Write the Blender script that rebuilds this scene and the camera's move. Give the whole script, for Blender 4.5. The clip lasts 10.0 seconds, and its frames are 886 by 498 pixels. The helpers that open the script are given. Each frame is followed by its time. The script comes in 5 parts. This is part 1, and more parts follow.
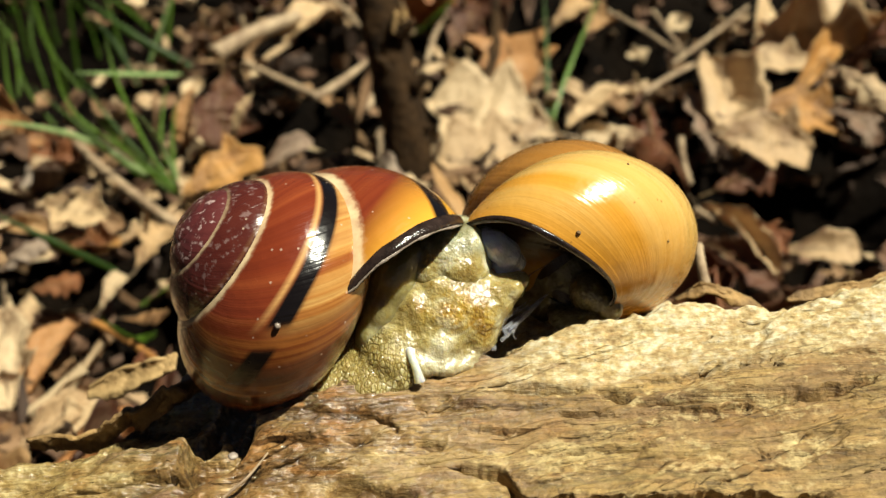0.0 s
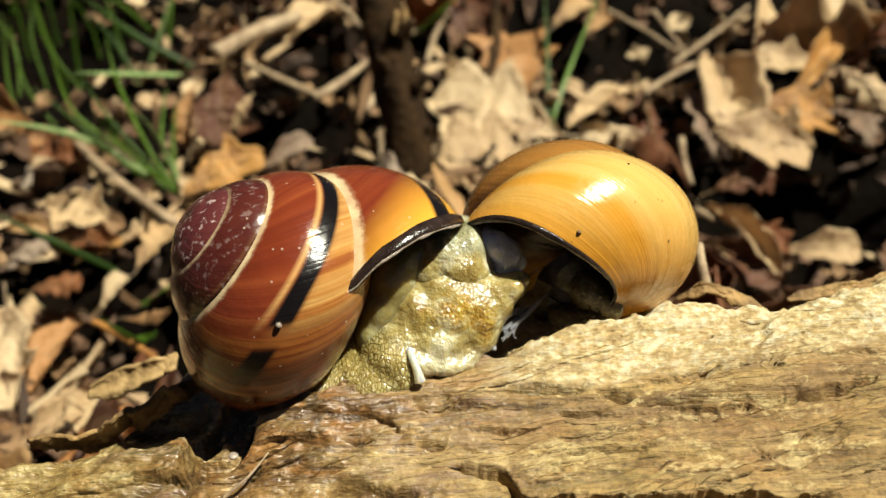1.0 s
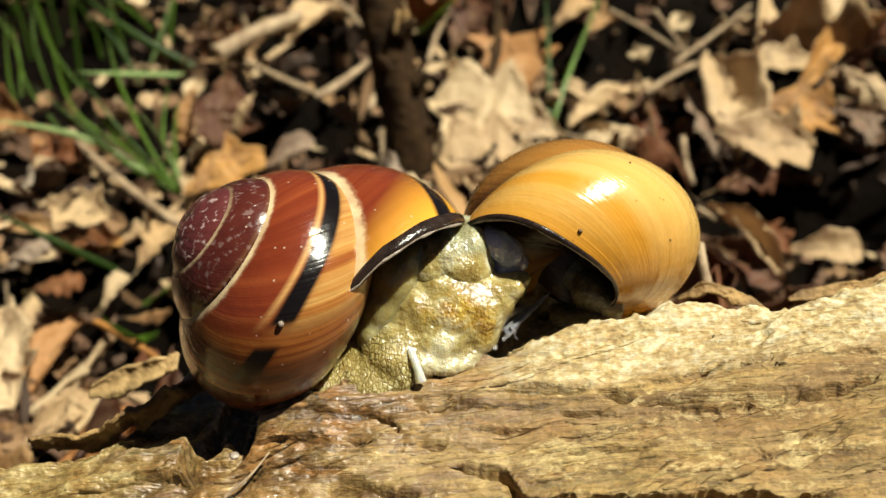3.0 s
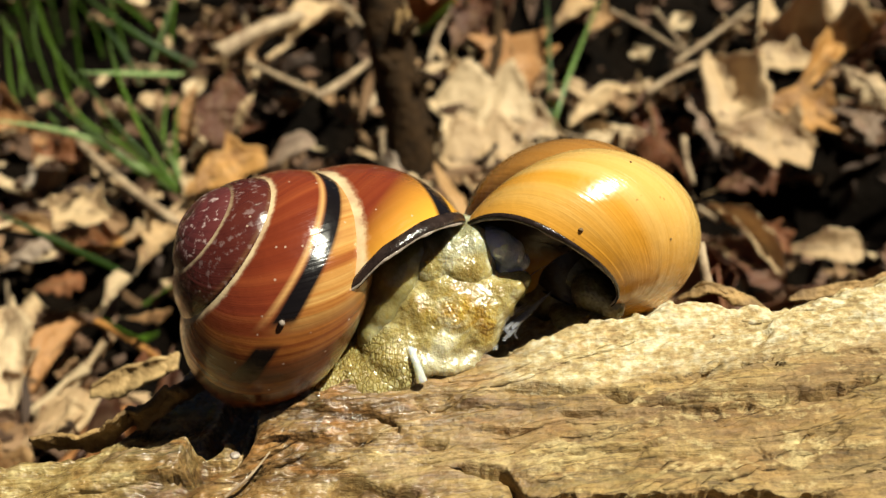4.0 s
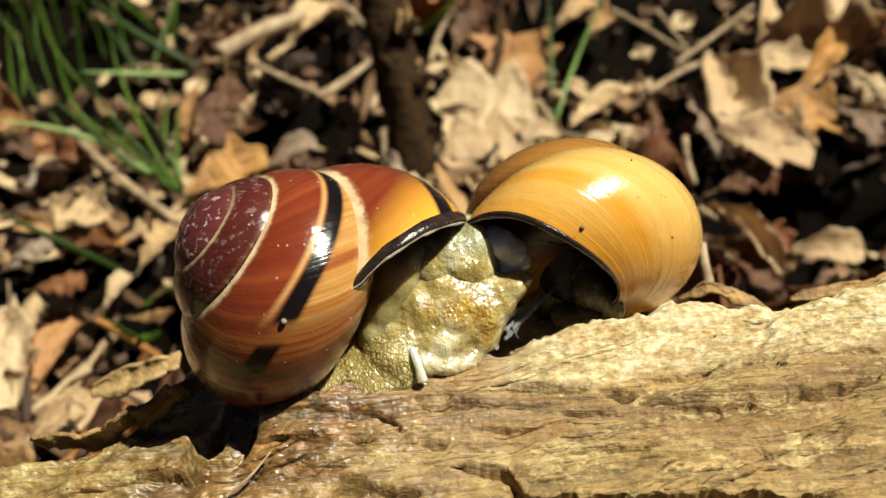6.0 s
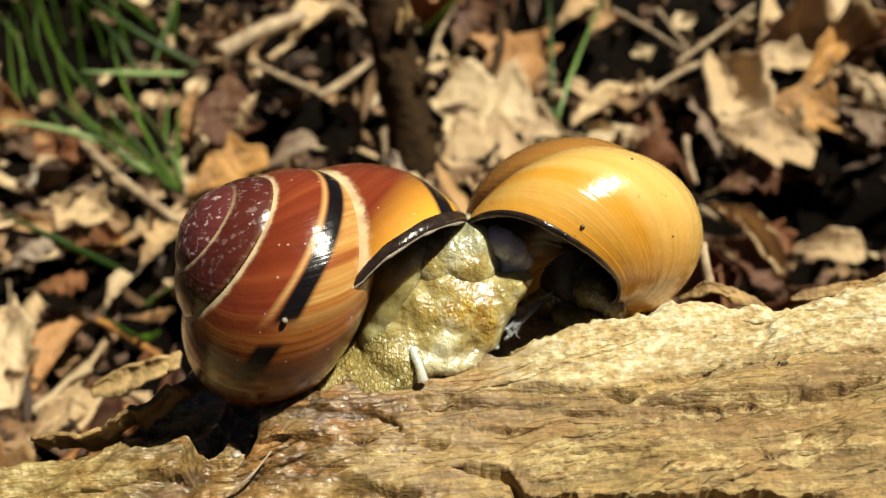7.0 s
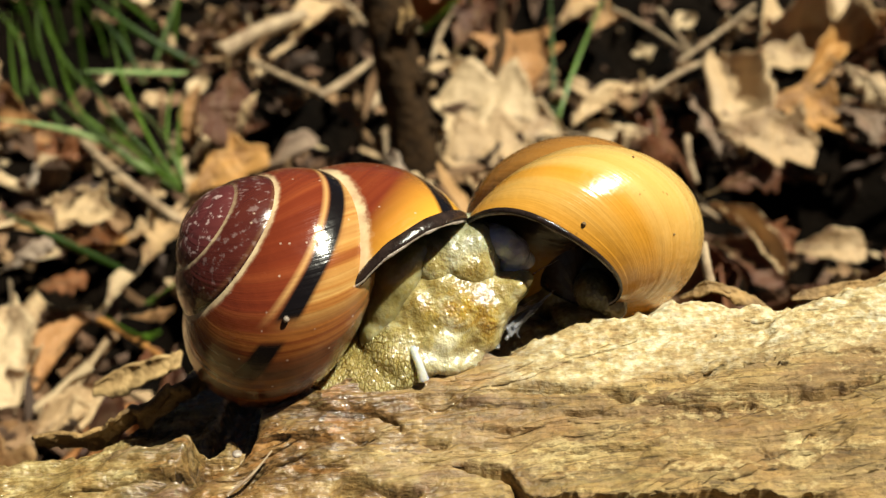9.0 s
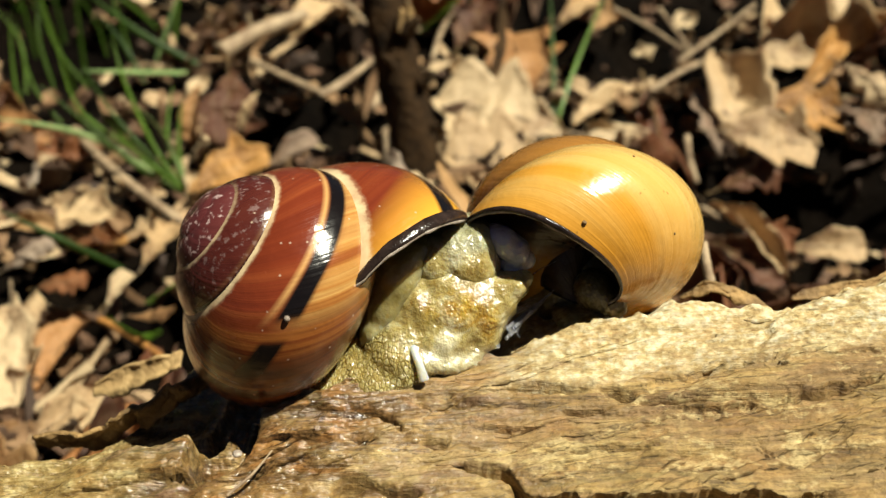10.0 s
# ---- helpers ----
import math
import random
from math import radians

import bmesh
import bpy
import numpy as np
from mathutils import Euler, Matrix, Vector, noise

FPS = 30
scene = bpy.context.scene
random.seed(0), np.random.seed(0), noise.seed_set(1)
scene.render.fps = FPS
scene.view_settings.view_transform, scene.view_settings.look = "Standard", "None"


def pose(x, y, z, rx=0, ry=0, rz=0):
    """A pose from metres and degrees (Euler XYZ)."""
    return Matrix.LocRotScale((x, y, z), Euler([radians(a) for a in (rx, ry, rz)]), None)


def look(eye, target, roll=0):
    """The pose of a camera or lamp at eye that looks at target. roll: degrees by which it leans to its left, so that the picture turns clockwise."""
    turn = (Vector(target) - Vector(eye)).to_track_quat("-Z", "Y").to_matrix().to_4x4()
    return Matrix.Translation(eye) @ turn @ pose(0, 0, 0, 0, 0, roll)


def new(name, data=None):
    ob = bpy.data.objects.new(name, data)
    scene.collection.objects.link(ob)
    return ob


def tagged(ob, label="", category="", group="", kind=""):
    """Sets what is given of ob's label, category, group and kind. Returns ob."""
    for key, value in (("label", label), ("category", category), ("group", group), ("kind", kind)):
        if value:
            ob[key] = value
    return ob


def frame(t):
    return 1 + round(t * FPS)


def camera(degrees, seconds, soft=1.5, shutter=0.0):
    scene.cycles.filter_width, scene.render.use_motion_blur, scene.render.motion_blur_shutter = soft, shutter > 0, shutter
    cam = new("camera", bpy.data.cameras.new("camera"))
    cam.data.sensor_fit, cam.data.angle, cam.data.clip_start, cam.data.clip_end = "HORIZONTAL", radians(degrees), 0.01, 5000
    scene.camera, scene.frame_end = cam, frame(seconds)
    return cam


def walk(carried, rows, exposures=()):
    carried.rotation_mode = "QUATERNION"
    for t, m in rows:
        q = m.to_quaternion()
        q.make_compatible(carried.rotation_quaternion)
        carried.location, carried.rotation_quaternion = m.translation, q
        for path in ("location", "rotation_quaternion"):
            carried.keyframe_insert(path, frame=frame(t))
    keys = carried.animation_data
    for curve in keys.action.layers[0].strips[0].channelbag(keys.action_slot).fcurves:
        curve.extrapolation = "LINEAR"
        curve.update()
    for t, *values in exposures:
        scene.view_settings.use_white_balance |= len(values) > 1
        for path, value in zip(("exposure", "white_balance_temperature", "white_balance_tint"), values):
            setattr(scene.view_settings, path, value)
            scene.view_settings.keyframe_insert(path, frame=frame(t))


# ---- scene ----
# ---- camera ----
cam = camera(50, 10.0, soft=1.38)
cam.data.dof.use_dof = True
cam.data.dof.focus_distance = 0.080
cam.data.dof.aperture_fstop = 38.0
walk(cam, [
    (0.0, look((-0.000099, -0.077015, 0.035891), (0.000189, 0.000052, 0.000036), 0.087)),
    (1.0, look((-0.000063, -0.077023, 0.035912), (0.000160, 0.000033, 0.000034), 0.044)),
    (2.0, look((-0.000038, -0.077029, 0.035923), (0.000121, 0.000020, 0.000028), 0.018)),
    (3.0, look((-0.000020, -0.077032, 0.035926), (0.000075, 0.000011, 0.000019), 0.005)),
    (4.0, look((-0.000006, -0.077035, 0.035924), (0.000025, 0.000003, 0.000007), 0.000)),
    (5.0, look((0.000006, -0.077037, 0.035921), (-0.000025, -0.000004, -0.000007), 0.001)),
    (6.0, look((0.000018, -0.077040, 0.035920), (-0.000072, -0.000012, -0.000020), 0.003)),
    (7.0, look((0.000033, -0.077044, 0.035923), (-0.000115, -0.000023, -0.000033), 0.003)),
    (8.0, look((0.000054, -0.077050, 0.035934), (-0.000148, -0.000040, -0.000044), -0.002)),
    (9.0, look((0.000082, -0.077058, 0.035956), (-0.000170, -0.000062, -0.000052), -0.018)),
    (10.0, look((0.000122, -0.077070, 0.035992), (-0.000177, -0.000093, -0.000056), -0.046)),
])

# ---- light ----
SUN_WAY = Vector((0.42, -0.18, 0.87)).normalized()
sun_data = bpy.data.lights.new("sun", "SUN")
sun_data.energy, sun_data.angle, sun_data.color = 6.3, radians(0.53), (1.0, 0.968, 0.78)
sun = new("sun", sun_data)
sun.matrix_world = look(SUN_WAY * 2.0, (0, 0, 0))
world = bpy.data.worlds.new("sky")
scene.world = world
world.use_nodes = True
sky = world.node_tree.nodes.new("ShaderNodeTexSky")
sky.sky_type, sky.sun_disc = "NISHITA", False
sky.sun_elevation = math.asin(SUN_WAY.z)
sky.sun_rotation = math.atan2(SUN_WAY.x, SUN_WAY.y)
world.node_tree.links.new(sky.outputs[0], world.node_tree.nodes["Background"].inputs[0])
world.node_tree.nodes["Background"].inputs[1].default_value = 0.009
scene.view_settings.exposure = 0.35

# ---- small tools (lengths below are in millimetres) ----
MM = 0.001


def smooth(x):
    x = np.clip(x, 0.0, 1.0)
    return x * x * (3 - 2 * x)


def cell(i, j, seed):
    h = (i * 374761393 + j * 668265263 + seed * 982451653) & 0xFFFFFFFF
    h = ((h ^ (h >> 13)) * 1274126177) & 0xFFFFFFFF
    return ((h ^ (h >> 16)) & 0xFFFF) / 32767.5 - 1.0


def lumps(x, y, seed=0, octaves=3):
    """Value noise in two directions, -1 to 1, on arrays."""
    x, y = np.broadcast_arrays(np.asarray(x, float), np.asarray(y, float))
    total, size = np.zeros(x.shape), 1.0
    for o in range(octaves):
        i, j = np.floor(x).astype(np.int64), np.floor(y).astype(np.int64)
        fx, fy = smooth(x - i), smooth(y - j)
        a = cell(i, j, seed + o) * (1 - fx) + cell(i + 1, j, seed + o) * fx
        b = cell(i, j + 1, seed + o) * (1 - fx) + cell(i + 1, j + 1, seed + o) * fx
        total += size * (a * (1 - fy) + b * fy)
        x, y, size = x * 2.03 + 17.3, y * 2.03 + 5.1, size * 0.5
    return total


def grid_mesh(name, v, uv=None, close_v=False):
    """A mesh from an array of rows of places in millimetres, smooth shaded."""
    n, m = v.shape[:2]
    faces = []
    last = m if close_v else m - 1
    for i in range(n - 1):
        for j in range(last):
            k = (j + 1) % m
            faces.append((i * m + j, i * m + k, (i + 1) * m + k, (i + 1) * m + j))
    me = bpy.data.meshes.new(name)
    me.from_pydata((v.reshape(-1, 3) * MM).tolist(), [], faces)
    if uv is not None:
        layer = me.uv_layers.new(name="UVMap")
        idx = np.zeros(len(me.loops), dtype=np.int32)
        me.loops.foreach_get("vertex_index", idx)
        layer.data.foreach_set("uv", uv.reshape(-1, 2)[idx].astype(np.float32).ravel())
    me.polygons.foreach_set("use_smooth", [True] * len(me.polygons))
    me.update()
    return me


def mesh_part(name, me, material, parent=None, label="", at=(0, 0, 0)):
    """Links a mesh as one object under a thing or a part; at is in millimetres."""
    ob = new(name, me)
    if material is not None and not me.materials:
        me.materials.append(material)
    ob.location = Vector(at) * MM
    if parent is not None:
        ob.parent = parent
    return tagged(ob, label)


def part(name, bm, material, parent, label=""):
    me = bpy.data.meshes.new(name)
    bm.to_mesh(me)
    bm.free()
    for p in me.polygons:
        p.use_smooth = True
    return mesh_part(name, me, material, parent, label)


def curve(points, n):
    """A smooth line of n places through points."""
    pts = np.array(points, float)
    t = np.linspace(0, len(pts) - 1, n)
    i = np.clip(np.floor(t).astype(int), 0, len(pts) - 2)
    f = (t - i)[:, None]
    p0, p1, p2, p3 = pts[np.maximum(i - 1, 0)], pts[i], pts[i + 1], pts[np.minimum(i + 2, len(pts) - 1)]
    return t, 0.5 * (2 * p1 + (p2 - p0) * f + (2 * p0 - 5 * p1 + 4 * p2 - p3) * f ** 2 + (3 * p1 - p0 - 3 * p2 + p3) * f ** 3)


def tube_rows(points, radii, sides=10, rough=0.0, seed=0, flat=1.0):
    """Rings of places round a smooth line through points, with a radius at each."""
    t, line = curve(points, max(12, 6 * len(points)))
    r = np.interp(t, np.arange(len(radii)), radii)
    way = np.gradient(line, axis=0)
    way /= np.linalg.norm(way, axis=1, keepdims=True)
    side = np.cross(way, [0.13, -0.91, 0.35])
    side /= np.linalg.norm(side, axis=1, keepdims=True)
    other = np.cross(way, side)
    a = np.linspace(0, 2 * np.pi, sides, endpoint=False)
    rr = r[:, None] * (1 + rough * lumps(a[None] * 1.3 + seed, t[:, None] * 2.2, seed, 3))
    rows = line[:, None] + rr[..., None] * (np.cos(a)[None, :, None] * side[:, None] + flat * np.sin(a)[None, :, None] * other[:, None])
    first, end = np.repeat(line[:1, None], sides, 1), np.repeat(line[-1:, None], sides, 1)
    return np.concatenate([first, rows, end])


# ---- materials ----
class Paint:
    """A node material in the making."""

    def __init__(self, name, rough=0.6, **more):
        self.m = bpy.data.materials.new(name)
        self.m.use_nodes = True
        self.t = self.m.node_tree
        self.b = self.t.nodes["Principled BSDF"]
        self.b.inputs["Roughness"].default_value = rough
        for key, value in more.items():
            self.b.inputs[key.replace("_", " ")].default_value = value

    def node(self, kind, **sets):
        n = self.t.nodes.new(kind)
        return n

    def link(self, a, b):
        self.t.links.new(a, b)

    def coords(self, scale=(1, 1, 1), out="Object", turn=(0, 0, 0)):
        c, m = self.node("ShaderNodeTexCoord"), self.node("ShaderNodeMapping")
        m.inputs["Scale"].default_value, m.inputs["Rotation"].default_value = scale, turn
        self.link(c.outputs[out], m.inputs["Vector"])
        return m.outputs[0]

    def noise(self, at, scale=1.0, detail=4.0, rough=0.55, warp=0.0):
        n = self.node("ShaderNodeTexNoise")
        n.inputs["Scale"].default_value, n.inputs["Detail"].default_value = scale, detail
        n.inputs["Roughness"].default_value, n.inputs["Distortion"].default_value = rough, warp
        self.link(at, n.inputs["Vector"])
        return n.outputs["Fac"]

    def cells(self, at, scale=1.0, feature="F1", out="Distance"):
        n = self.node("ShaderNodeTexVoronoi")
        n.feature = feature
        n.inputs["Scale"].default_value = scale
        self.link(at, n.inputs["Vector"])
        return n.outputs[out]

    def ramp(self, fac, *stops):
        n = self.node("ShaderNodeValToRGB")
        e = n.color_ramp.elements
        while len(e) < len(stops):
            e.new(0.5)
        for s, (x, c) in zip(e, stops):
            s.position = x
            s.color = (c, c, c, 1) if isinstance(c, (int, float)) else (*c, 1)
        self.link(fac, n.inputs[0])
        return n.outputs[0]

    def mix(self, fac, a, b, how="MIX"):
        n = self.node("ShaderNodeMix")
        n.data_type, n.blend_type = "RGBA", how
        for value, slot in ((fac, 0), (a, 6), (b, 7)):
            if isinstance(value, (int, float)):
                n.inputs[slot].default_value = value if slot == 0 else (value, value, value, 1)
            elif isinstance(value, tuple):
                n.inputs[slot].default_value = (*value, 1)
            else:
                self.link(value, n.inputs[slot])
        return n.outputs[2]

    def math(self, how, a, b=0.0):
        n = self.node("ShaderNodeMath")
        n.operation = how
        for value, slot in ((a, 0), (b, 1)):
            if isinstance(value, (int, float)):
                n.inputs[slot].default_value = value
            else:
                self.link(value, n.inputs[slot])
        return n.outputs[0]

    def split(self, at):
        n = self.node("ShaderNodeSeparateXYZ")
        self.link(at, n.inputs[0])
        return n.outputs

    def colour(self, c):
        self.link(c, self.b.inputs["Base Color"])

    def roughness(self, c):
        self.link(c, self.b.inputs["Roughness"])

    def bump(self, height, depth, strength=1.0):
        n = self.node("ShaderNodeBump")
        n.inputs["Distance"].default_value, n.inputs["Strength"].default_value = depth, strength
        self.link(height, n.inputs["Height"])
        old = self.b.inputs["Normal"].links
        if old:
            self.link(old[0].from_socket, n.inputs["Normal"])
        self.link(n.outputs[0], self.b.inputs["Normal"])
        if self.b.inputs["Coat Weight"].default_value > 0:
            self.link(n.outputs[0], self.b.inputs["Coat Normal"])

    def random(self):
        return self.node("ShaderNodeObjectInfo").outputs["Random"]


def band(p, v, centre, half, soft):
    """1 where v lies within half of centre, with soft edges."""
    d = p.math("ABSOLUTE", p.math("SUBTRACT", v, centre))
    return p.math("SUBTRACT", 1.0, p.ramp(p.math("MULTIPLY", d, 1.0 / (half + soft)), (max(0.0, (half - soft) / (half + soft)), 0.0), (1.0, 1.0)))


def shell_paint(name, kind):
    p = Paint(name, 0.3, Coat_Weight=1.0, Coat_Roughness=0.215 if kind == "yellow" else 0.19, Coat_IOR=1.52 if kind == "yellow" else 1.46, Specular_IOR_Level=0.1 if kind == "yellow" else 0.2)
    uv = p.coords((1, 1, 1), "UV")
    u, v, _ = p.split(uv)
    # streaks follow the growth lines: fine along the coil, long across it
    fine = p.noise(p.coords((260, 3, 1), "UV"), 1.0, 4.0, 0.6)
    broad = p.noise(p.coords((26 if kind == "yellow" else 30, 1.2, 1), "UV"), 1.0, 3.0, 0.55)
    cloud = p.noise(p.coords((420, 420, 420)), 1.0, 4.0)
    turns = p.math("MULTIPLY", u, 0.2)

    def at_turn(*stops):
        return p.ramp(turns, *[(s / 5, f) for s, f in stops])

    if kind == "yellow":
        slow = p.noise(p.coords((15, 0.9, 1), "UV"), 1.0, 3.0, 0.6)
        c = p.ramp(broad, (0.3, (0.58, 0.345, 0.085)), (0.5, (0.63, 0.400, 0.120)), (0.7, (0.67, 0.44, 0.150)))
        c = p.mix(p.math("MULTIPLY", fine, 0.03), c, (0.55, 0.25, 0.02))
        # growth halts leave orange-brown bands along the old lips
        c = p.mix(p.ramp(slow, (0.34, 0.6), (0.50, 0.0)), c, (0.52, 0.25, 0.030))
        rests = at_turn((0.0, 0.85), (0.035, 0.45), (0.055, 0.1), (0.078, 0.75), (0.098, 0.85), (0.108, 0.15), (0.15, 0.0), (0.20, 0.25), (0.215, 0.0))
        c = p.mix(rests, c, (0.60, 0.26, 0.018))
        # golden lower side, with warm bounced light painted into the orange
        low = p.ramp(v, (0.34, 0.85), (0.47, 0.0))
        c = p.mix(low, c, (0.56, 0.24, 0.022))
        c = p.mix(at_turn((0.55, 0.0), (0.8, 0.9)), c, (0.27, 0.11, 0.02))
        specks = p.ramp(p.noise(p.coords((900, 900, 900)), 1.0, 2.0), (0.73, 0.0), (0.76, 0.6))
        c = p.mix(specks, c, (0.24, 0.10, 0.02))
        p.roughness(p.ramp(p.noise(p.coords((1, 1, 1)), 900, 4.0), (0.3, 0.2), (0.7, 0.34)))
    else:
        red = p.ramp(broad, (0.3, (0.135, 0.021, 0.008)), (0.5, (0.185, 0.031, 0.010)), (0.7, (0.255, 0.054, 0.016)))
        tan = p.ramp(broad, (0.3, (0.30, 0.10, 0.024)), (0.46, (0.58, 0.34, 0.105)), (0.56, (0.45, 0.20, 0.046)), (0.66, (0.27, 0.080, 0.019)))
        red = p.mix(p.math("MULTIPLY", fine, 0.3), red, (0.11, 0.020, 0.012))
        tan = p.mix(p.math("MULTIPLY", fine, 0.45), tan, (0.22, 0.060, 0.015))
        below = p.ramp(v, (0.537 - 0.03, 1.0), (0.537 + 0.02, 0.0))
        c = p.mix(below, red, tan)
        # the oldest part of the last whorl is stained darker
        brown = p.ramp(broad, (0.35, (0.085, 0.017, 0.005)), (0.5, (0.15, 0.032, 0.009)), (0.57, (0.27, 0.088, 0.020)), (0.62, (0.12, 0.024, 0.007)))
        c = p.mix(at_turn((0.785, 0.95), (0.84, 0.0)), c, brown)
        c = p.mix(at_turn((0.15, 1.0), (0.3, 0.0)), c, red)
        # towards the mouth the brown gives way to orange yellow
        c = p.mix(p.ramp(p.math("ADD", u, p.math("MULTIPLY", v, 0.35)), (0.200, 0.95), (0.200 + 0.09, 0.0)), c, (0.74, 0.36, 0.04))
        pale = band(p, v, 0.537 + 0.017 + 0.007, 0.005, 0.005)
        c = p.mix(p.math("MULTIPLY", pale, at_turn((0.80, 0.0), (0.86, 0.75))), c, (0.62, 0.36, 0.13))
        # the old whorls are dull purple with chalky wear
        old = at_turn((1.3, 0.0), (1.55, 1.0))
        c = p.mix(p.math("MULTIPLY", old, 0.88), c, p.mix(cloud, (0.034, 0.006, 0.006), (0.085, 0.018, 0.014)))
        dark = band(p, p.math("ADD", v, at_turn((0.71, 0.022), (0.80, 0.006), (0.86, 0.0))), 0.537, 0.017, 0.004)
        gap = p.ramp(p.math("ABSOLUTE", p.math("SUBTRACT", u, 0.796)), (0.012, 0.0), (0.024, 1.0))
        dark = p.math("MULTIPLY", dark, gap)
        dark = p.math("MULTIPLY", dark, at_turn((0.40, 1.0), (0.45, 0.0), (0.690, 0.0), (0.714, 1.0)))
        c = p.mix(dark, c, (0.006, 0.004, 0.004))
        seam = p.math("SUBTRACT", v, p.math("MULTIPLY", u, 0.0145))
        suture = p.ramp(p.math("ADD", seam, p.math("MULTIPLY", p.noise(p.coords((1100, 1100, 1100)), 1.0, 3.0, 0.6), 0.014)), (0.6435, 0.0), (0.6495, 1.0))
        c = p.mix(p.math("MULTIPLY", suture, p.math("MULTIPLY", p.ramp(cloud, (0.3, 0.5), (0.6, 0.95)), at_turn((1.4, 1.0), (1.9, 0.65), (2.3, 0.0)))), c, (0.72, 0.55, 0.33))
        worn = at_turn((1.2, 0.0), (2.0, 0.18), (2.25, 0.3), (2.5, 1.0))
        chalk = p.ramp(p.noise(p.coords((1500, 1500, 1500)), 1.0, 3.0, 0.6), (0.56, 0.0), (0.66, 0.95))
        c = p.mix(p.math("MULTIPLY", chalk, worn), c, (0.66, 0.52, 0.50))
        c = p.mix(at_turn((2.3, 0.0), (2.7, 0.4)), c, (0.14, 0.035, 0.040))
        dust = p.ramp(p.cells(p.coords((700, 700, 700)), 1.0), (0.05, 0.55), (0.09, 0.0))
        c = p.mix(dust, c, (0.60, 0.45, 0.34))
        p.roughness(p.ramp(p.math("ADD", cloud, p.math("MULTIPLY", worn, 0.6)), (0.4, 0.2), (1.0, 0.36)))
    # brown glaze inside the mouth, darkened in colour to stand for its shade
    glaze_shade = p.math("MULTIPLY", at_turn((0.74, 0.0), (0.84, 1.0)) if kind == "yellow" else at_turn((1.08, 0.0), (1.15, 1.0)), p.ramp(v, (0.47, 1.0), (0.52, 0.0)))
    axis = p.ramp(p.math("ABSOLUTE", p.math("SUBTRACT", v, 0.5)), (0.25, 0.0), (0.29, 1.0))
    glaze_shade = p.math("MAXIMUM", glaze_shade, axis)
    c = p.mix(glaze_shade, c, (0.045, 0.024, 0.012))
    p.colour(c)
    rough_lines = p.noise(p.coords((95, 2.2, 1), "UV"), 1.0, 3.0, 0.7)
    p.bump(fine, 0.00001 if kind == "yellow" else 0.00004, 0.5)
    p.bump(rough_lines, 0.00011 if kind == "yellow" else 0.00007, 0.5)
    p.bump(broad, 0.0005 if kind == "yellow" else 0.0002, 0.4)
    p.bump(p.noise(p.coords((600, 600, 600)), 1.0, 2.0), 0.00016, 0.5)
    return p.m


def flesh_paint(name, dark, mid, light, rough=0.16, cell_size=2200, relief=0.00008, milk=0.9):
    p = Paint(name, rough, Subsurface_Weight=milk, Subsurface_Scale=0.003, Coat_Weight=1.0, Coat_Roughness=0.1)
    p.b.inputs["Subsurface Radius"].default_value = (1.0, 0.75, 0.35)
    at = p.coords((1, 1, 1))
    large = p.noise(at, 300, 5.0, 0.6, 0.5)
    grain = p.cells(at, cell_size)
    c = p.ramp(large, (0.34, dark), (0.5, mid), (0.66, light))
    c = p.mix(p.ramp(grain, (0.0, 0.4), (0.5, 0.0)), c, light)
    p.colour(c)
    p.bump(p.ramp(grain, (0.0, 1.0), (0.7, 0.0)), relief, 0.9)
    p.bump(p.noise(at, 900, 3.0), relief * 6.5, 0.8)
    return p.m


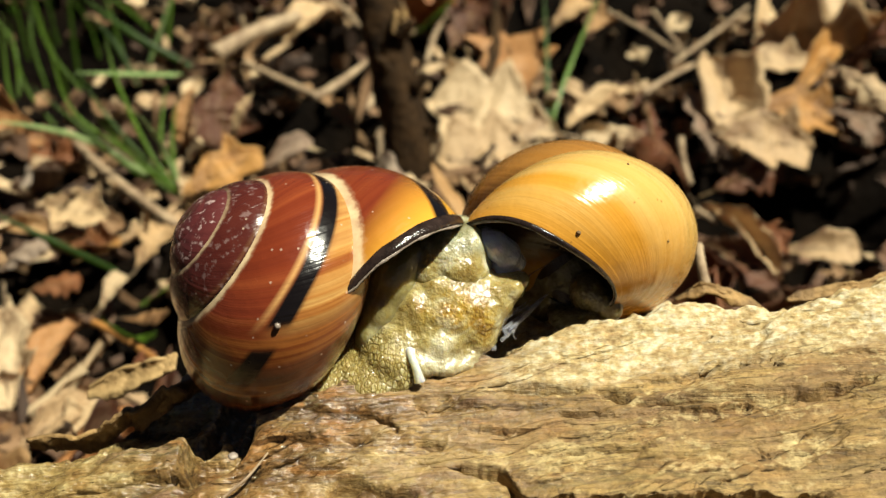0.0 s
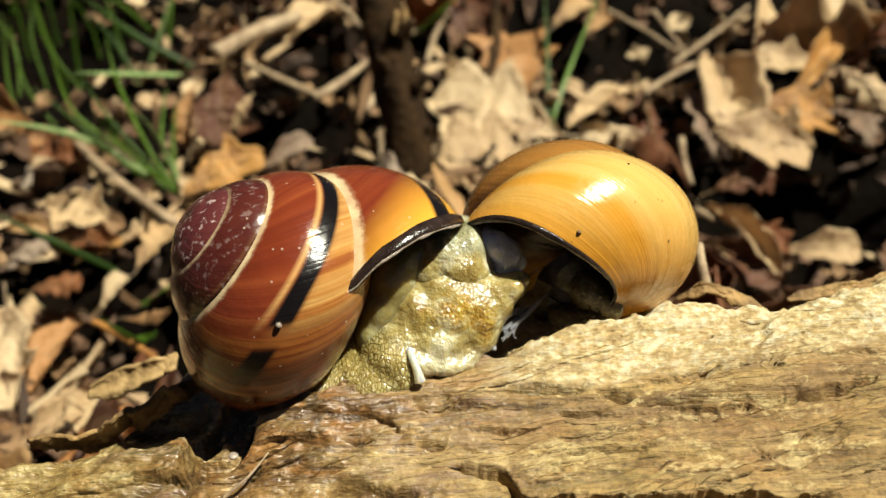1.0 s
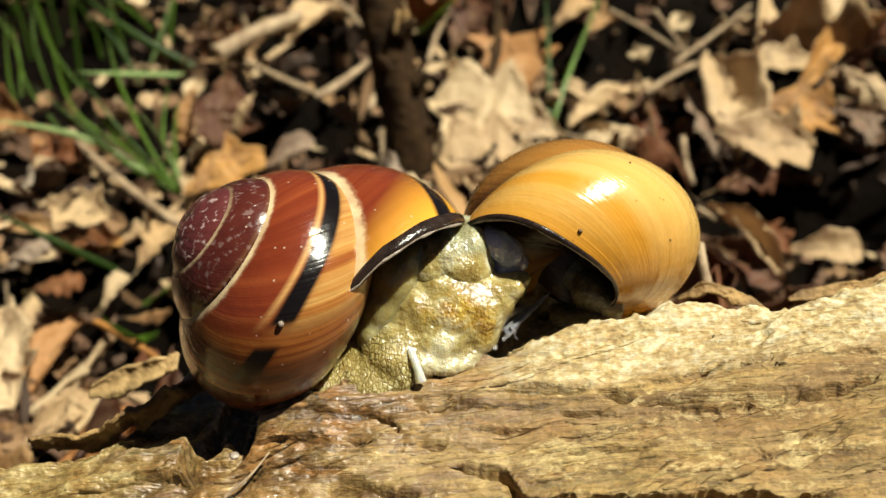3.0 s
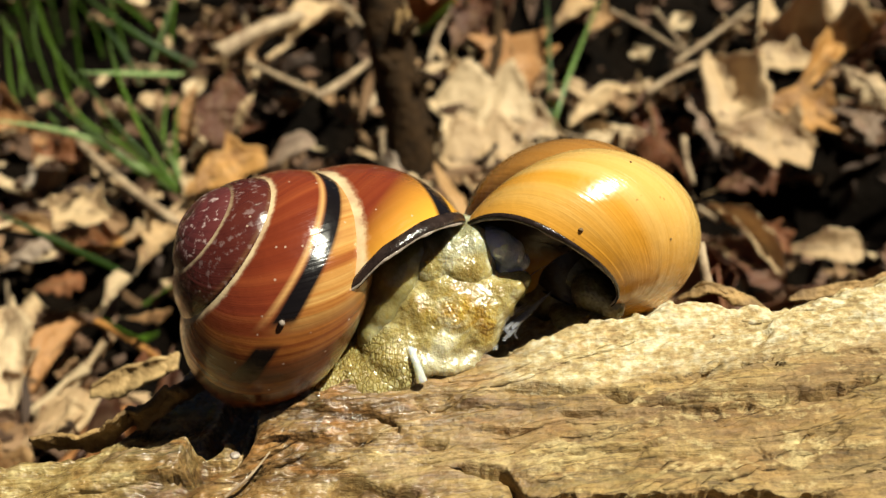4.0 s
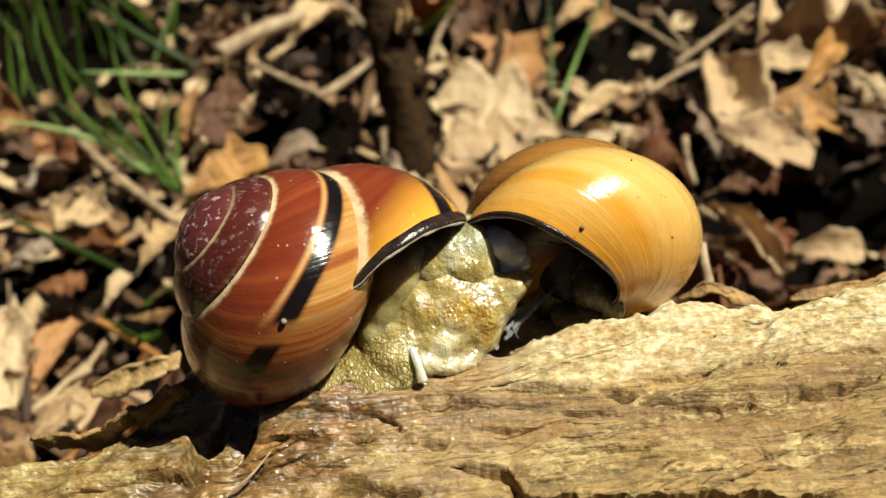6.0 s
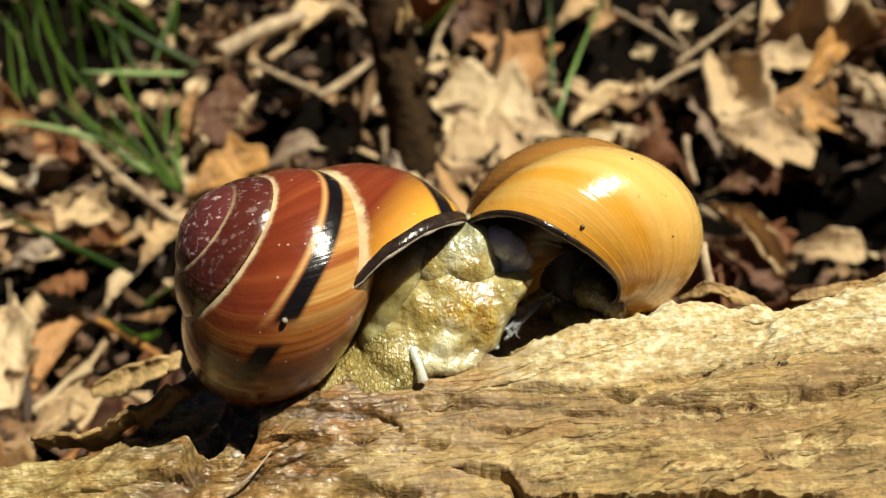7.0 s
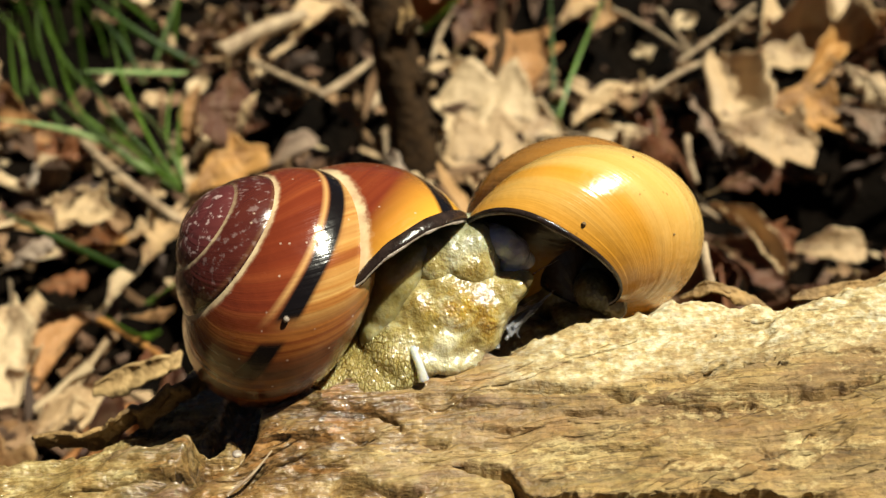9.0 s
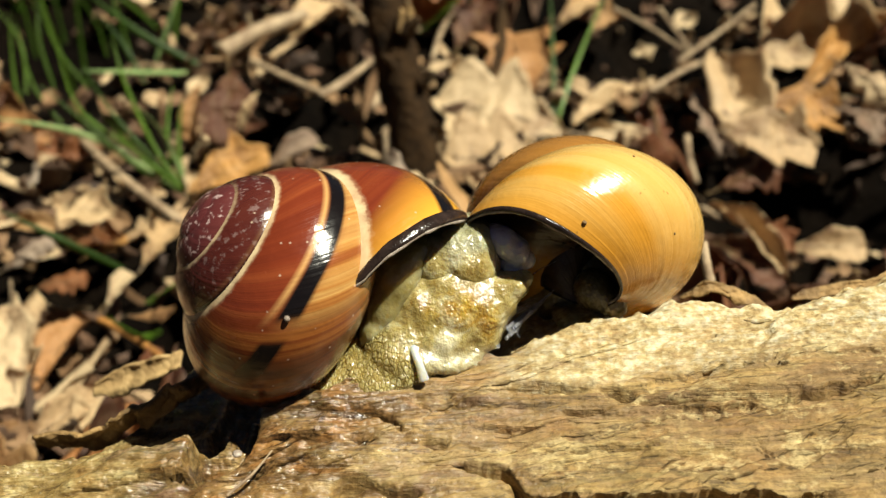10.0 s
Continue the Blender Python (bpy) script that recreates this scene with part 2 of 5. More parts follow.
def body_paint():
    """Wet body: milky skin over ochre glands on the head, pale warts parted by darker furrows on the foot."""
    p = Paint("wet_body", 0.18, Subsurface_Weight=0.5, Subsurface_Scale=0.0018, Coat_Weight=1.0, Coat_Roughness=0.085, Coat_IOR=1.5)
    p.b.inputs["Subsurface Radius"].default_value = (1.0, 0.75, 0.35)
    at = p.coords((1, 1, 1))
    x, y, z = p.split(p.coords((1000, 1000, 1000)))
    up = p.math("ADD", p.math("MULTIPLY", y, 0.42), p.math("MULTIPLY", z, 0.907))
    large = p.noise(at, 300, 5.0, 0.6, 0.5)
    beads = p.cells(at, 2700)
    milk = p.ramp(large, (0.38, (0.25, 0.175, 0.050)), (0.5, (0.37, 0.295, 0.115)), (0.62, (0.56, 0.51, 0.34)))

    def near(centre, size):
        far = p.node("ShaderNodeVectorMath")
        far.operation = "DISTANCE"
        p.link(at, far.inputs[0])
        far.inputs[1].default_value = Vector(centre) * MM
        return p.ramp(p.math("ADD", p.math("MULTIPLY", far.outputs["Value"], 1000 / size), p.math("MULTIPLY", large, 1.2)), (0.75, 1.0), (1.6, 0.0))

    ochre = p.ramp(p.noise(at, 620, 5.0, 0.65, 0.6), (0.34, (0.17, 0.070, 0.004)), (0.5, (0.38, 0.215, 0.018)), (0.66, (0.52, 0.37, 0.075)))
    glands = p.math("MAXIMUM", near((0.8, -5.0, -3.8), 5.2), near((3.4, -4.2, -4.8), 4.4))
    c = p.mix(p.math("MULTIPLY", glands, 0.92), milk, ochre)
    c = p.mix(p.ramp(beads, (0.0, 0.35), (0.5, 0.0)), c, (0.50, 0.45, 0.22))
    # the foot's net of furrows
    edge = p.cells(p.coords((2800, 2000, 1750), turn=(0, 0.35, 0)), 1.0, "DISTANCE_TO_EDGE")
    net = p.ramp(edge, (0.0, (0.16, 0.115, 0.035)), (0.12, (0.31, 0.25, 0.09)), (0.32, (0.46, 0.41, 0.20)))
    net = p.mix(p.ramp(p.noise(p.coords((260, 260, 260)), 1.0), (0.35, 0.0), (0.65, 0.6)), net, (0.33, 0.24, 0.07))
    low = p.math("SUBTRACT", p.math("MULTIPLY", p.math("ADD", up, x), -0.342), 3.63)
    foot = p.ramp(p.math("ADD", p.math("MULTIPLY", low, 0.5), p.math("MULTIPLY", large, 0.25)), (0.15, 0.0), (0.55, 1.0))
    c = p.mix(foot, c, net)
    skirt = p.math("MULTIPLY", p.ramp(p.math("MULTIPLY", p.math("ADD", up, 10.0), 0.5), (0.3, 0.5), (0.85, 0.0)), p.math("SUBTRACT", 1.0, foot))
    c = p.mix(skirt, c, p.ramp(large, (0.36, (0.46, 0.42, 0.27)), (0.62, (0.68, 0.66, 0.54))))
    crown = p.ramp(p.math("ADD", p.math("MULTIPLY", up, 0.3), p.math("MULTIPLY", large, 0.4)), (0.0, 0.0), (0.25, 0.85))
    c = p.mix(crown, c, p.ramp(large, (0.36, (0.16, 0.155, 0.080)), (0.62, (0.37, 0.37, 0.25))))
    p.colour(c)
    head = p.math("SUBTRACT", 1.0, foot)
    p.bump(p.math("MULTIPLY", p.ramp(edge, (0.0, 0.0), (0.25, 1.0)), foot), 0.00012, 0.6)
    granular = p.math("MULTIPLY", head, p.math("ADD", p.math("MULTIPLY", glands, 0.75), 0.12))
    p.bump(p.math("MULTIPLY", p.ramp(beads, (0.0, 1.0), (0.7, 0.0)), granular), 0.00013, 0.8)
    p.bump(p.noise(at, 1300, 3.0), 0.00042, 0.75)
    return p.m


def clear_paint(name, tint, rough=0.05):
    p = Paint(name, rough, IOR=1.36, Transmission_Weight=0.88, Coat_Weight=1.0, Coat_Roughness=0.08)
    p.b.inputs["Base Color"].default_value = (*tint, 1)
    return p.m


def wood_paint():
    p = Paint("weathered_wood", 0.7)
    turn = (0, 0, radians(-9.5))
    fibre = p.noise(p.coords((60, 1500, 1200), turn=turn), 1.0, 6.0, 0.65, 0.5)
    layer = p.noise(p.coords((18, 150, 130), turn=turn), 1.0, 6.0, 0.62, 1.0)
    spots = p.noise(p.coords((330, 420, 420)), 1.0, 6.0, 0.68)
    pits = p.noise(p.coords((1300, 1500, 1500)), 1.0, 4.0, 0.6)
    c = p.ramp(layer, (0.30, (0.19, 0.105, 0.036)), (0.42, (0.31, 0.19, 0.066)), (0.55, (0.42, 0.28, 0.105)), (0.70, (0.56, 0.41, 0.18)))
    c = p.mix(p.ramp(fibre, (0.38, 0.6), (0.52, 0.0)), c, (0.15, 0.075, 0.026))
    c = p.mix(p.ramp(spots, (0.55, 0.0), (0.72, 0.6)), c, (0.62, 0.47, 0.24))
    c = p.mix(p.ramp(spots, (0.28, 0.7), (0.42, 0.0)), c, (0.16, 0.075, 0.03))
    # rusty and grey-brown stains, and a pale mealy crust
    stain = p.noise(p.coords((60, 170, 170), turn=turn), 1.0, 5.0, 0.65, 0.8)
    crack = p.noise(p.coords((26, 420, 380), turn=turn), 1.0, 4.0, 0.6, 1.2)
    c = p.mix(p.ramp(p.math("ABSOLUTE", p.math("SUBTRACT", crack, 0.5)), (0.004, 0.75), (0.016, 0.0)), c, (0.09, 0.055, 0.02))
    c = p.mix(p.ramp(stain, (0.52, 0.0), (0.62, 0.6)), c, p.mix(spots, (0.23, 0.125, 0.05), (0.42, 0.27, 0.125)))
    c = p.mix(p.ramp(stain, (0.36, 0.5), (0.44, 0.0)), c, p.mix(spots, (0.20, 0.15, 0.06), (0.36, 0.28, 0.11)))
    crust = p.math("ADD", p.math("MULTIPLY", p.noise(p.coords((130, 300, 300), turn=turn), 1.0, 5.0, 0.7, 0.5), 0.7), p.math("MULTIPLY", pits, 0.3))
    c = p.mix(p.ramp(crust, (0.54, 0.0), (0.60, 0.75)), c, (0.68, 0.53, 0.27))
    x, y, _ = p.split(p.coords((1000, 1000, 1000)))
    # a bleached, crumbling top layer along the broken back edge
    back = p.math("SUBTRACT", y, p.math("ADD", p.math("MULTIPLY", x, 0.066), -4.16))
    on = p.ramp(p.math("MULTIPLY", x, 0.02), (0.06, 0.0), (0.16, 1.0))
    top = p.math("MULTIPLY", p.ramp(p.math("ADD", p.math("ADD", p.math("MULTIPLY", back, 0.09), 0.75), p.math("MULTIPLY", layer, 0.3)), (0.32, 0.0), (0.5, 0.85)), on)
    bleached = p.ramp(p.math("ADD", p.math("MULTIPLY", spots, 0.45), p.math("MULTIPLY", pits, 0.55)), (0.34, (0.30, 0.18, 0.065)), (0.47, (0.62, 0.47, 0.23)), (0.60, (0.92, 0.85, 0.66)))
    c = p.mix(top, c, bleached)
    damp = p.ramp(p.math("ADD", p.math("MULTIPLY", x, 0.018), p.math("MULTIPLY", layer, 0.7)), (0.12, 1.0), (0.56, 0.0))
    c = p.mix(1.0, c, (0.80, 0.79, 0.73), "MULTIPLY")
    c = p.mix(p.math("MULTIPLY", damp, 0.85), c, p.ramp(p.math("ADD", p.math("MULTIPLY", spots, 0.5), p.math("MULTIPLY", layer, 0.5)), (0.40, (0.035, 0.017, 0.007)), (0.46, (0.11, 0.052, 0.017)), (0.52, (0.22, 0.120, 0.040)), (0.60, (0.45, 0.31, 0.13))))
    # patches of rust, algae and grey-purple rot a few millimetres wide
    hue = p.noise(p.coords((190, 420, 420), turn=turn), 1.0, 3.0, 0.55, 0.8)
    tint = p.ramp(hue, (0.36, (0.36, 0.165, 0.050)), (0.46, (0.30, 0.19, 0.080)), (0.54, (0.24, 0.205, 0.075)), (0.64, (0.25, 0.150, 0.100)))
    often = p.ramp(p.math("ABSOLUTE", p.math("SUBTRACT", hue, 0.5)), (0.03, 0.0), (0.10, 1.0))
    c = p.mix(p.math("MULTIPLY", often, p.math("ADD", p.math("MULTIPLY", damp, 0.35), 0.16)), c, tint)
    c = p.mix(p.math("MULTIPLY", damp, p.ramp(p.math("ABSOLUTE", p.math("SUBTRACT", crack, 0.5)), (0.004, 0.8), (0.016, 0.0))), c, (0.045, 0.024, 0.011))
    c = p.mix(p.math("MULTIPLY", p.math("ADD", damp, 0.3), p.ramp(fibre, (0.36, 0.45), (0.50, 0.0))), c, (0.10, 0.052, 0.020))
    # olive algae on the far damp end
    algae = p.ramp(p.math("ADD", p.math("MULTIPLY", x, -0.012), p.math("MULTIPLY", stain, 0.5)), (0.48, 0.0), (0.66, 0.6))
    c = p.mix(algae, c, p.ramp(p.math("ADD", p.math("MULTIPLY", spots, 0.6), p.math("MULTIPLY", fibre, 0.4)), (0.40, (0.10, 0.062, 0.020)), (0.50, (0.30, 0.215, 0.075)), (0.60, (0.54, 0.46, 0.22))))
    grit = p.noise(p.coords((1500, 2600, 2600), turn=turn), 1.0, 5.0, 0.65)
    c = p.mix(0.36, c, p.ramp(grit, (0.36, 0.22), (0.5, 0.5), (0.64, 0.80)), "OVERLAY")
    p.colour(c)
    p.roughness(p.mix(damp, p.ramp(spots, (0.3, 0.6), (0.7, 0.85)), p.ramp(spots, (0.42, 0.12), (0.6, 0.45))))
    dry = p.math("SUBTRACT", 1.0, p.math("MULTIPLY", damp, 0.35))
    p.bump(p.math("MULTIPLY", fibre, dry), 0.00045, 0.8)
    p.bump(p.math("MULTIPLY", spots, dry), 0.0006, 0.6)
    p.bump(p.math("MULTIPLY", pits, dry), 0.0003, 0.5)
    wet = p.math("MULTIPLY", damp, p.noise(p.coords((300, 520, 520)), 1.0, 3.0))
    p.b.inputs["Coat Roughness"].default_value = 0.16
    p.link(p.math("MULTIPLY", damp, 0.9), p.b.inputs["Coat Weight"])
    p.bump(wet, 0.0009, 0.9)
    p.link(p.b.inputs["Normal"].links[0].from_socket, p.b.inputs["Coat Normal"])
    return p.m


def leaf_paint(name, *stops):
    """A dry leaf that lets some light through."""
    p = Paint(name, 0.6)
    at = p.coords((1, 1, 1))
    c = p.ramp(p.random(), *stops)
    blot = p.noise(at, 3.2, 6.0, 0.62, 0.6)
    c = p.mix(p.ramp(blot, (0.34, 0.85), (0.52, 0.0)), c, (0.15, 0.055, 0.018))
    c = p.mix(p.ramp(p.noise(p.coords((2.5, 14, 4)), 1.0, 3.0), (0.5, 0.0), (0.72, 0.3)), c, p.mix(0.4, c, (0.66, 0.50, 0.30)))
    p.colour(c)
    p.bump(p.noise(at, 14.0, 5.0), 0.0012, 0.7)
    through_light = p.node("ShaderNodeBsdfTranslucent")
    both = p.node("ShaderNodeMixShader")
    both.inputs[0].default_value = 0.22
    p.link(p.mix(1.0, c, (1.0, 0.72, 0.42), "MULTIPLY"), through_light.inputs["Color"])
    p.link(p.b.outputs[0], both.inputs[1])
    p.link(through_light.outputs[0], both.inputs[2])
    p.link(both.outputs[0], p.t.nodes["Material Output"].inputs["Surface"])
    return p.m


def plain_paint(name, dark, light, scale, rough, relief=0.0005, gloss=0.5):
    p = Paint(name, rough, Specular_IOR_Level=gloss)
    at = p.coords((1, 1, 1))
    c = p.ramp(p.noise(at, scale, 5.0, 0.6), (0.3, dark), (0.7, light))
    p.colour(c)
    p.bump(p.noise(at, scale * 3, 4.0), relief, 0.7)
    return p.m


def grass_paint(name, dark, light):
    p = Paint(name, 0.45)
    tone = p.math("ADD", p.math("MULTIPLY", p.random(), 0.6), p.math("MULTIPLY", p.noise(p.coords((1, 1, 1)), 90, 5.0, 0.6), 0.5))
    p.colour(p.ramp(tone, (0.25, dark), (0.9, light)))
    p.bump(p.noise(p.coords((1, 1, 1)), 270, 4.0), 0.0002, 0.7)
    return p.m


BROWN_SHELL = shell_paint("banded_shell", "brown")
YELLOW_SHELL = shell_paint("yellow_shell", "yellow")
LIP = plain_paint("dark_lip", (0.010, 0.006, 0.005), (0.035, 0.022, 0.018), 900, 0.16, 0.0001)
# brown lining with the shade inside the mouth put into its colour
LINING = plain_paint("shell_lining", (0.030, 0.017, 0.009), (0.085, 0.050, 0.026), 500, 0.2, 0.0001)
RIM = plain_paint("pale_lip_edge", (0.16, 0.12, 0.10), (0.45, 0.38, 0.32), 1500, 0.25, 0.0001)
BODY = body_paint()
MANTLE = flesh_paint("mantle_flesh", (0.22, 0.17, 0.055), (0.32, 0.26, 0.105), (0.42, 0.36, 0.18), 0.22, 1800, 0.00003)
GREY_FLESH = flesh_paint("bluish_flesh", (0.34, 0.34, 0.44), (0.52, 0.52, 0.64), (0.66, 0.66, 0.78), 0.08, 1500, 0.00006)
# olive-brown flesh with the shade under the yellow shell put into its colour
SHADED_FLESH = flesh_paint("shaded_flesh", (0.07, 0.048, 0.020), (0.14, 0.105, 0.048), (0.26, 0.21, 0.11), 0.18)
WHITE_FLESH = flesh_paint("white_flesh", (0.46, 0.43, 0.35), (0.60, 0.57, 0.50), (0.74, 0.72, 0.66), 0.15, 2000, 0.00002)
SLIME = clear_paint("slime", (0.88, 0.9, 0.98))
WOOD = wood_paint()
BARK = plain_paint("stem_bark", (0.005, 0.003, 0.0015), (0.062, 0.032, 0.012), 210, 0.85, 0.0015, 0.15)
FLAKE = plain_paint("bark_flake", (0.07, 0.036, 0.014), (0.36, 0.22, 0.08), 260, 0.75, 0.0012)
# darker than real soil: the shade in the litter's gaps is in this colour
SHADED_SOIL = plain_paint("soil", (0.001, 0.0007, 0.0005), (0.006, 0.0036, 0.002), 60, 0.95, 0.004, 0.05)
TAN_FLAKE = plain_paint("tan_bark_flake", (0.22, 0.125, 0.045), (0.50, 0.34, 0.15), 200, 0.7, 0.0008)
TWIG = plain_paint("dry_twig", (0.15, 0.09, 0.05), (0.46, 0.34, 0.21), 240, 0.7, 0.0006)
RUSTY = plain_paint("rusty_twig", (0.20, 0.08, 0.015), (0.42, 0.19, 0.04), 240, 0.7, 0.0006)
GRASS = grass_paint("grass_green", (0.016, 0.040, 0.002), (0.095, 0.18, 0.010))
PALE_GRASS = grass_paint("pale_grass", (0.16, 0.25, 0.08), (0.34, 0.43, 0.19))


def crumb_paint():
    p = Paint("leaf_crumbs", 0.8)
    isle = p.node("ShaderNodeNewGeometry").outputs["Random Per Island"]
    p.colour(p.ramp(isle, (0.0, (0.03, 0.015, 0.008)), (0.4, (0.12, 0.06, 0.03)), (0.7, (0.26, 0.15, 0.07)), (0.95, (0.50, 0.37, 0.22))))
    return p.m


CRUMBS = crumb_paint()
TAN_LEAF = leaf_paint("tan_leaf", (0.0, (0.36, 0.18, 0.065)), (0.4, (0.50, 0.31, 0.14)), (0.8, (0.60, 0.43, 0.24)))
PALE_LEAF = leaf_paint("pale_leaf", (0.0, (0.48, 0.32, 0.17)), (0.5, (0.55, 0.39, 0.22)), (0.9, (0.61, 0.46, 0.28)))
GOLD_LEAF = leaf_paint("gold_leaf", (0.0, (0.42, 0.20, 0.05)), (0.5, (0.52, 0.27, 0.075)), (0.9, (0.58, 0.34, 0.11)))
BROWN_LEAF = leaf_paint("brown_leaf", (0.0, (0.17, 0.050, 0.014)), (0.5, (0.31, 0.115, 0.030)), (0.9, (0.44, 0.22, 0.08)))
GREY_LEAF = leaf_paint("grey_leaf", (0.0, (0.20, 0.125, 0.08)), (0.5, (0.30, 0.21, 0.15)), (0.9, (0.42, 0.34, 0.27)))
# dark red-brown leaves; the tone also carries the shade over the litter
DARK_LEAF = leaf_paint("dark_leaf", (0.0, (0.050, 0.014, 0.005)), (0.5, (0.100, 0.028, 0.008)), (0.9, (0.16, 0.052, 0.016)))

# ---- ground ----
HOLLOWS = [(-48, 73, 7), (95, 134, 15), (47, 200, 10), (26, 226, 9), (58, 137, 8), (52, 205, 15), (70, 231, 14), (90, 192, 9), (70, 141, 13), (89, 141, 17), (100, 138, 16), (75, 109, 9), (-37, 209, 9), (-25, 169, 8), (-44, 165, 9), (-81, 100, 11), (-52, 87, 10), (-59, 87, 8), (100, 235, 10), (-129, 223, 22), (-111, 223, 18), (-90, 180, 12), (-118, 192, 14), (-90, 223, 10), (40, 220, 12), (58, 235, 12), (32, 195, 7), (86, 235, 8)]  # x, y, radius of hollows without leaves, placed where shade blackens the litter


def ground_height(x, y):
    z = -70 + 0.25 * np.maximum(0.0, y - 60) - 0.22 * np.maximum(0.0, y - 900)
    for hx, hy, hr in HOLLOWS:
        z = z - 14 * np.exp(-((x - hx) ** 2 + (y - hy) ** 2) / hr ** 2)
    return z + 5 * lumps(x * 0.02, y * 0.02, 31, 3) + 0.02 * np.maximum(0.0, np.hypot(x, y) - 900) * lumps(x * 0.0006, y * 0.0006, 5, 2)


def make_ground():
    t = np.linspace(-1, 1, 260)
    r = 260 * t + np.sign(t) * 60000 * np.abs(t) ** 9
    x, y = np.meshgrid(r, r + 180, indexing="ij")
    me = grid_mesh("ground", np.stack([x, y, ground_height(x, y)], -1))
    tagged(mesh_part("ground", me, SHADED_SOIL), "woodland soil under dry leaf litter, shade of the gaps put into its near-black colour", "ground", kind="structure")


make_ground()

# ---- log ----
EDGE = [(-82.0, -17.6), (-37.0, -11.9), (-32.3, -11.7), (-27.6, -11.4), (-22.5, -10.9), (-17.5, -9.9), (-10.9, -8.1), (-4.2, -5.9), (2.3, -4.8), (5.8, -4.5), (10.8, -3.1), (13.4, -2.2), (18.9, -1.7), (20.5, -1.1), (23.5, -0.8), (27.7, -1.8), (31.8, -1.6), (39.6, -0.3), (89.6, 7.0)]
LEDGES, GROOVES = [], []


def ledge(height, overhang, *line):
    """A step in the wood along a line seen from above."""
    LEDGES.append((height, overhang, line))


def groove(depth, half_width, *line):
    """A crack in the wood along a line seen from above."""
    GROOVES.append((depth, half_width, line))


ledge(0.8, 0.4, (-1.5, -14.2), (0.7, -14.7), (3.0, -15.2), (5.1, -15.6))
ledge(1.7, 0.5, (4.7, -15.5), (5.4, -16.0), (6.0, -16.9), (6.6, -17.8), (9.0, -18.2), (12.9, -18.6), (18.0, -19.0), (22.3, -19.1), (25.6, -19.2), (29.8, -19.5))
ledge(0.9, 0.15, (-8.8, -9.7), (-6.8, -10.6), (-4.4, -11.1), (-3.4, -12.2), (-2.8, -11.6), (0.7, -11.8), (8.2, -12.3), (14.7, -11.7), (21.4, -12.4), (28.5, -11.4), (36.4, -10.5))
ledge(0.4, 0.1, (4.2, -7.9), (10.3, -9.4), (14.5, -9.9), (21.6, -9.2), (29.2, -8.8), (37.3, -8.0))
ledge(0.9, 0.3, (-29.2, -14.7), (-25.0, -14.9), (-22.2, -14.7), (-20.3, -14.2), (-18.8, -13.5))
ledge(0.7, 0.35, (-16.5, -12.8), (-14.7, -12.4), (-11.4, -12.3), (-9.1, -11.9))
ledge(0.6, 0.3, (17.0, -14.7), (20.8, -15.7), (24.3, -15.7), (27.0, -17.0))
groove(5.0, 1.7, (-21.8, -12.6), (-20.4, -12.5), (-18.4, -12.1), (-17.0, -11.1), (-15.3, -10.0))
groove(1.6, 0.5, (-22.4, -14.9), (-20.9, -14.5), (-19.4, -14.0), (-17.7, -13.5))
groove(1.2, 0.2, (9.4, -11.3), (11.5, -11.6), (14.0, -11.4))
groove(1.2, 0.2, (15.7, -10.9), (21.2, -11.7), (24.6, -11.5), (31.4, -11.4), (36.4, -10.6))
groove(1.0, 0.2, (9.3, -14.8), (12.0, -14.9))
groove(1.2, 0.25, (21.0, -17.4), (22.6, -18.2))
groove(1.4, 0.25, (-7.3, -10.2), (-4.3, -11.3), (-3.0, -12.5))
groove(1.0, 0.2, (2.7, -9.2), (5.6, -8.9), (9.3, -9.5), (12.4, -9.8))
groove(1.6, 0.3, (12.6, -9.7), (14.4, -10.0), (16.4, -10.8))
groove(1.0, 0.3, (19.7, -9.5), (21.7, -8.8), (26.5, -8.2), (29.3, -8.3))
groove(1.1, 0.18, (-8.5, -12.4), (-6.7, -13.1), (-5.4, -12.8))
groove(1.1, 0.18, (-2.3, -12.7), (-0.9, -13.2), (0.6, -12.9))
groove(2.0, 0.28, (-9.5, -16.3), (-8.3, -15.7), (-6.5, -16.0), (-5.3, -16.8), (-3.7, -17.3), (-1.6, -17.0))
groove(2.2, 0.32, (0.3, -14.8), (3.0, -15.5), (5.0, -15.9), (5.8, -16.9), (6.7, -18.1))
groove(0.8, 0.15, (-13.1, -14.8), (-10.2, -14.8), (-7.4, -14.7))
groove(0.9, 0.2, (-0.8, -9.6), (1.2, -10.1), (3.2, -9.8))
groove(0.7, 0.15, (-12.3, -13.1), (-10.0, -12.6), (-8.6, -12.2))
groove(0.9, 0.16, (15.4, -13.0), (19.1, -12.9), (23.1, -12.9))
groove(0.9, 0.16, (9.8, -14.8), (13.8, -14.8), (17.7, -15.3))
groove(1.0, 0.18, (24.4, -15.0), (25.6, -16.0), (26.4, -17.1))
groove(0.9, 0.15, (21.4, -9.2), (25.4, -9.0), (29.2, -8.8))
groove(0.8, 0.3, (-2.5, -12.7), (-0.6, -13.1), (0.7, -12.9))
groove(0.9, 0.25, (24.7, -16.0), (25.7, -17.0))
groove(1.5, 0.5, (-9.4, -16.3), (-7.8, -16.2), (-6.0, -16.5))
groove(0.7, 0.3, (-17.3, -16.8), (-15.6, -15.5), (-14.3, -13.5))
groove(0.7, 0.3, (-3.1, -8.7), (-1.1, -10.1), (1.2, -9.9))


def log_base(x, y):
    return -9.0 + 0.09 * x + 0.4 * (y + 9) - np.maximum(0.0, -14 - y) ** 2 / 60


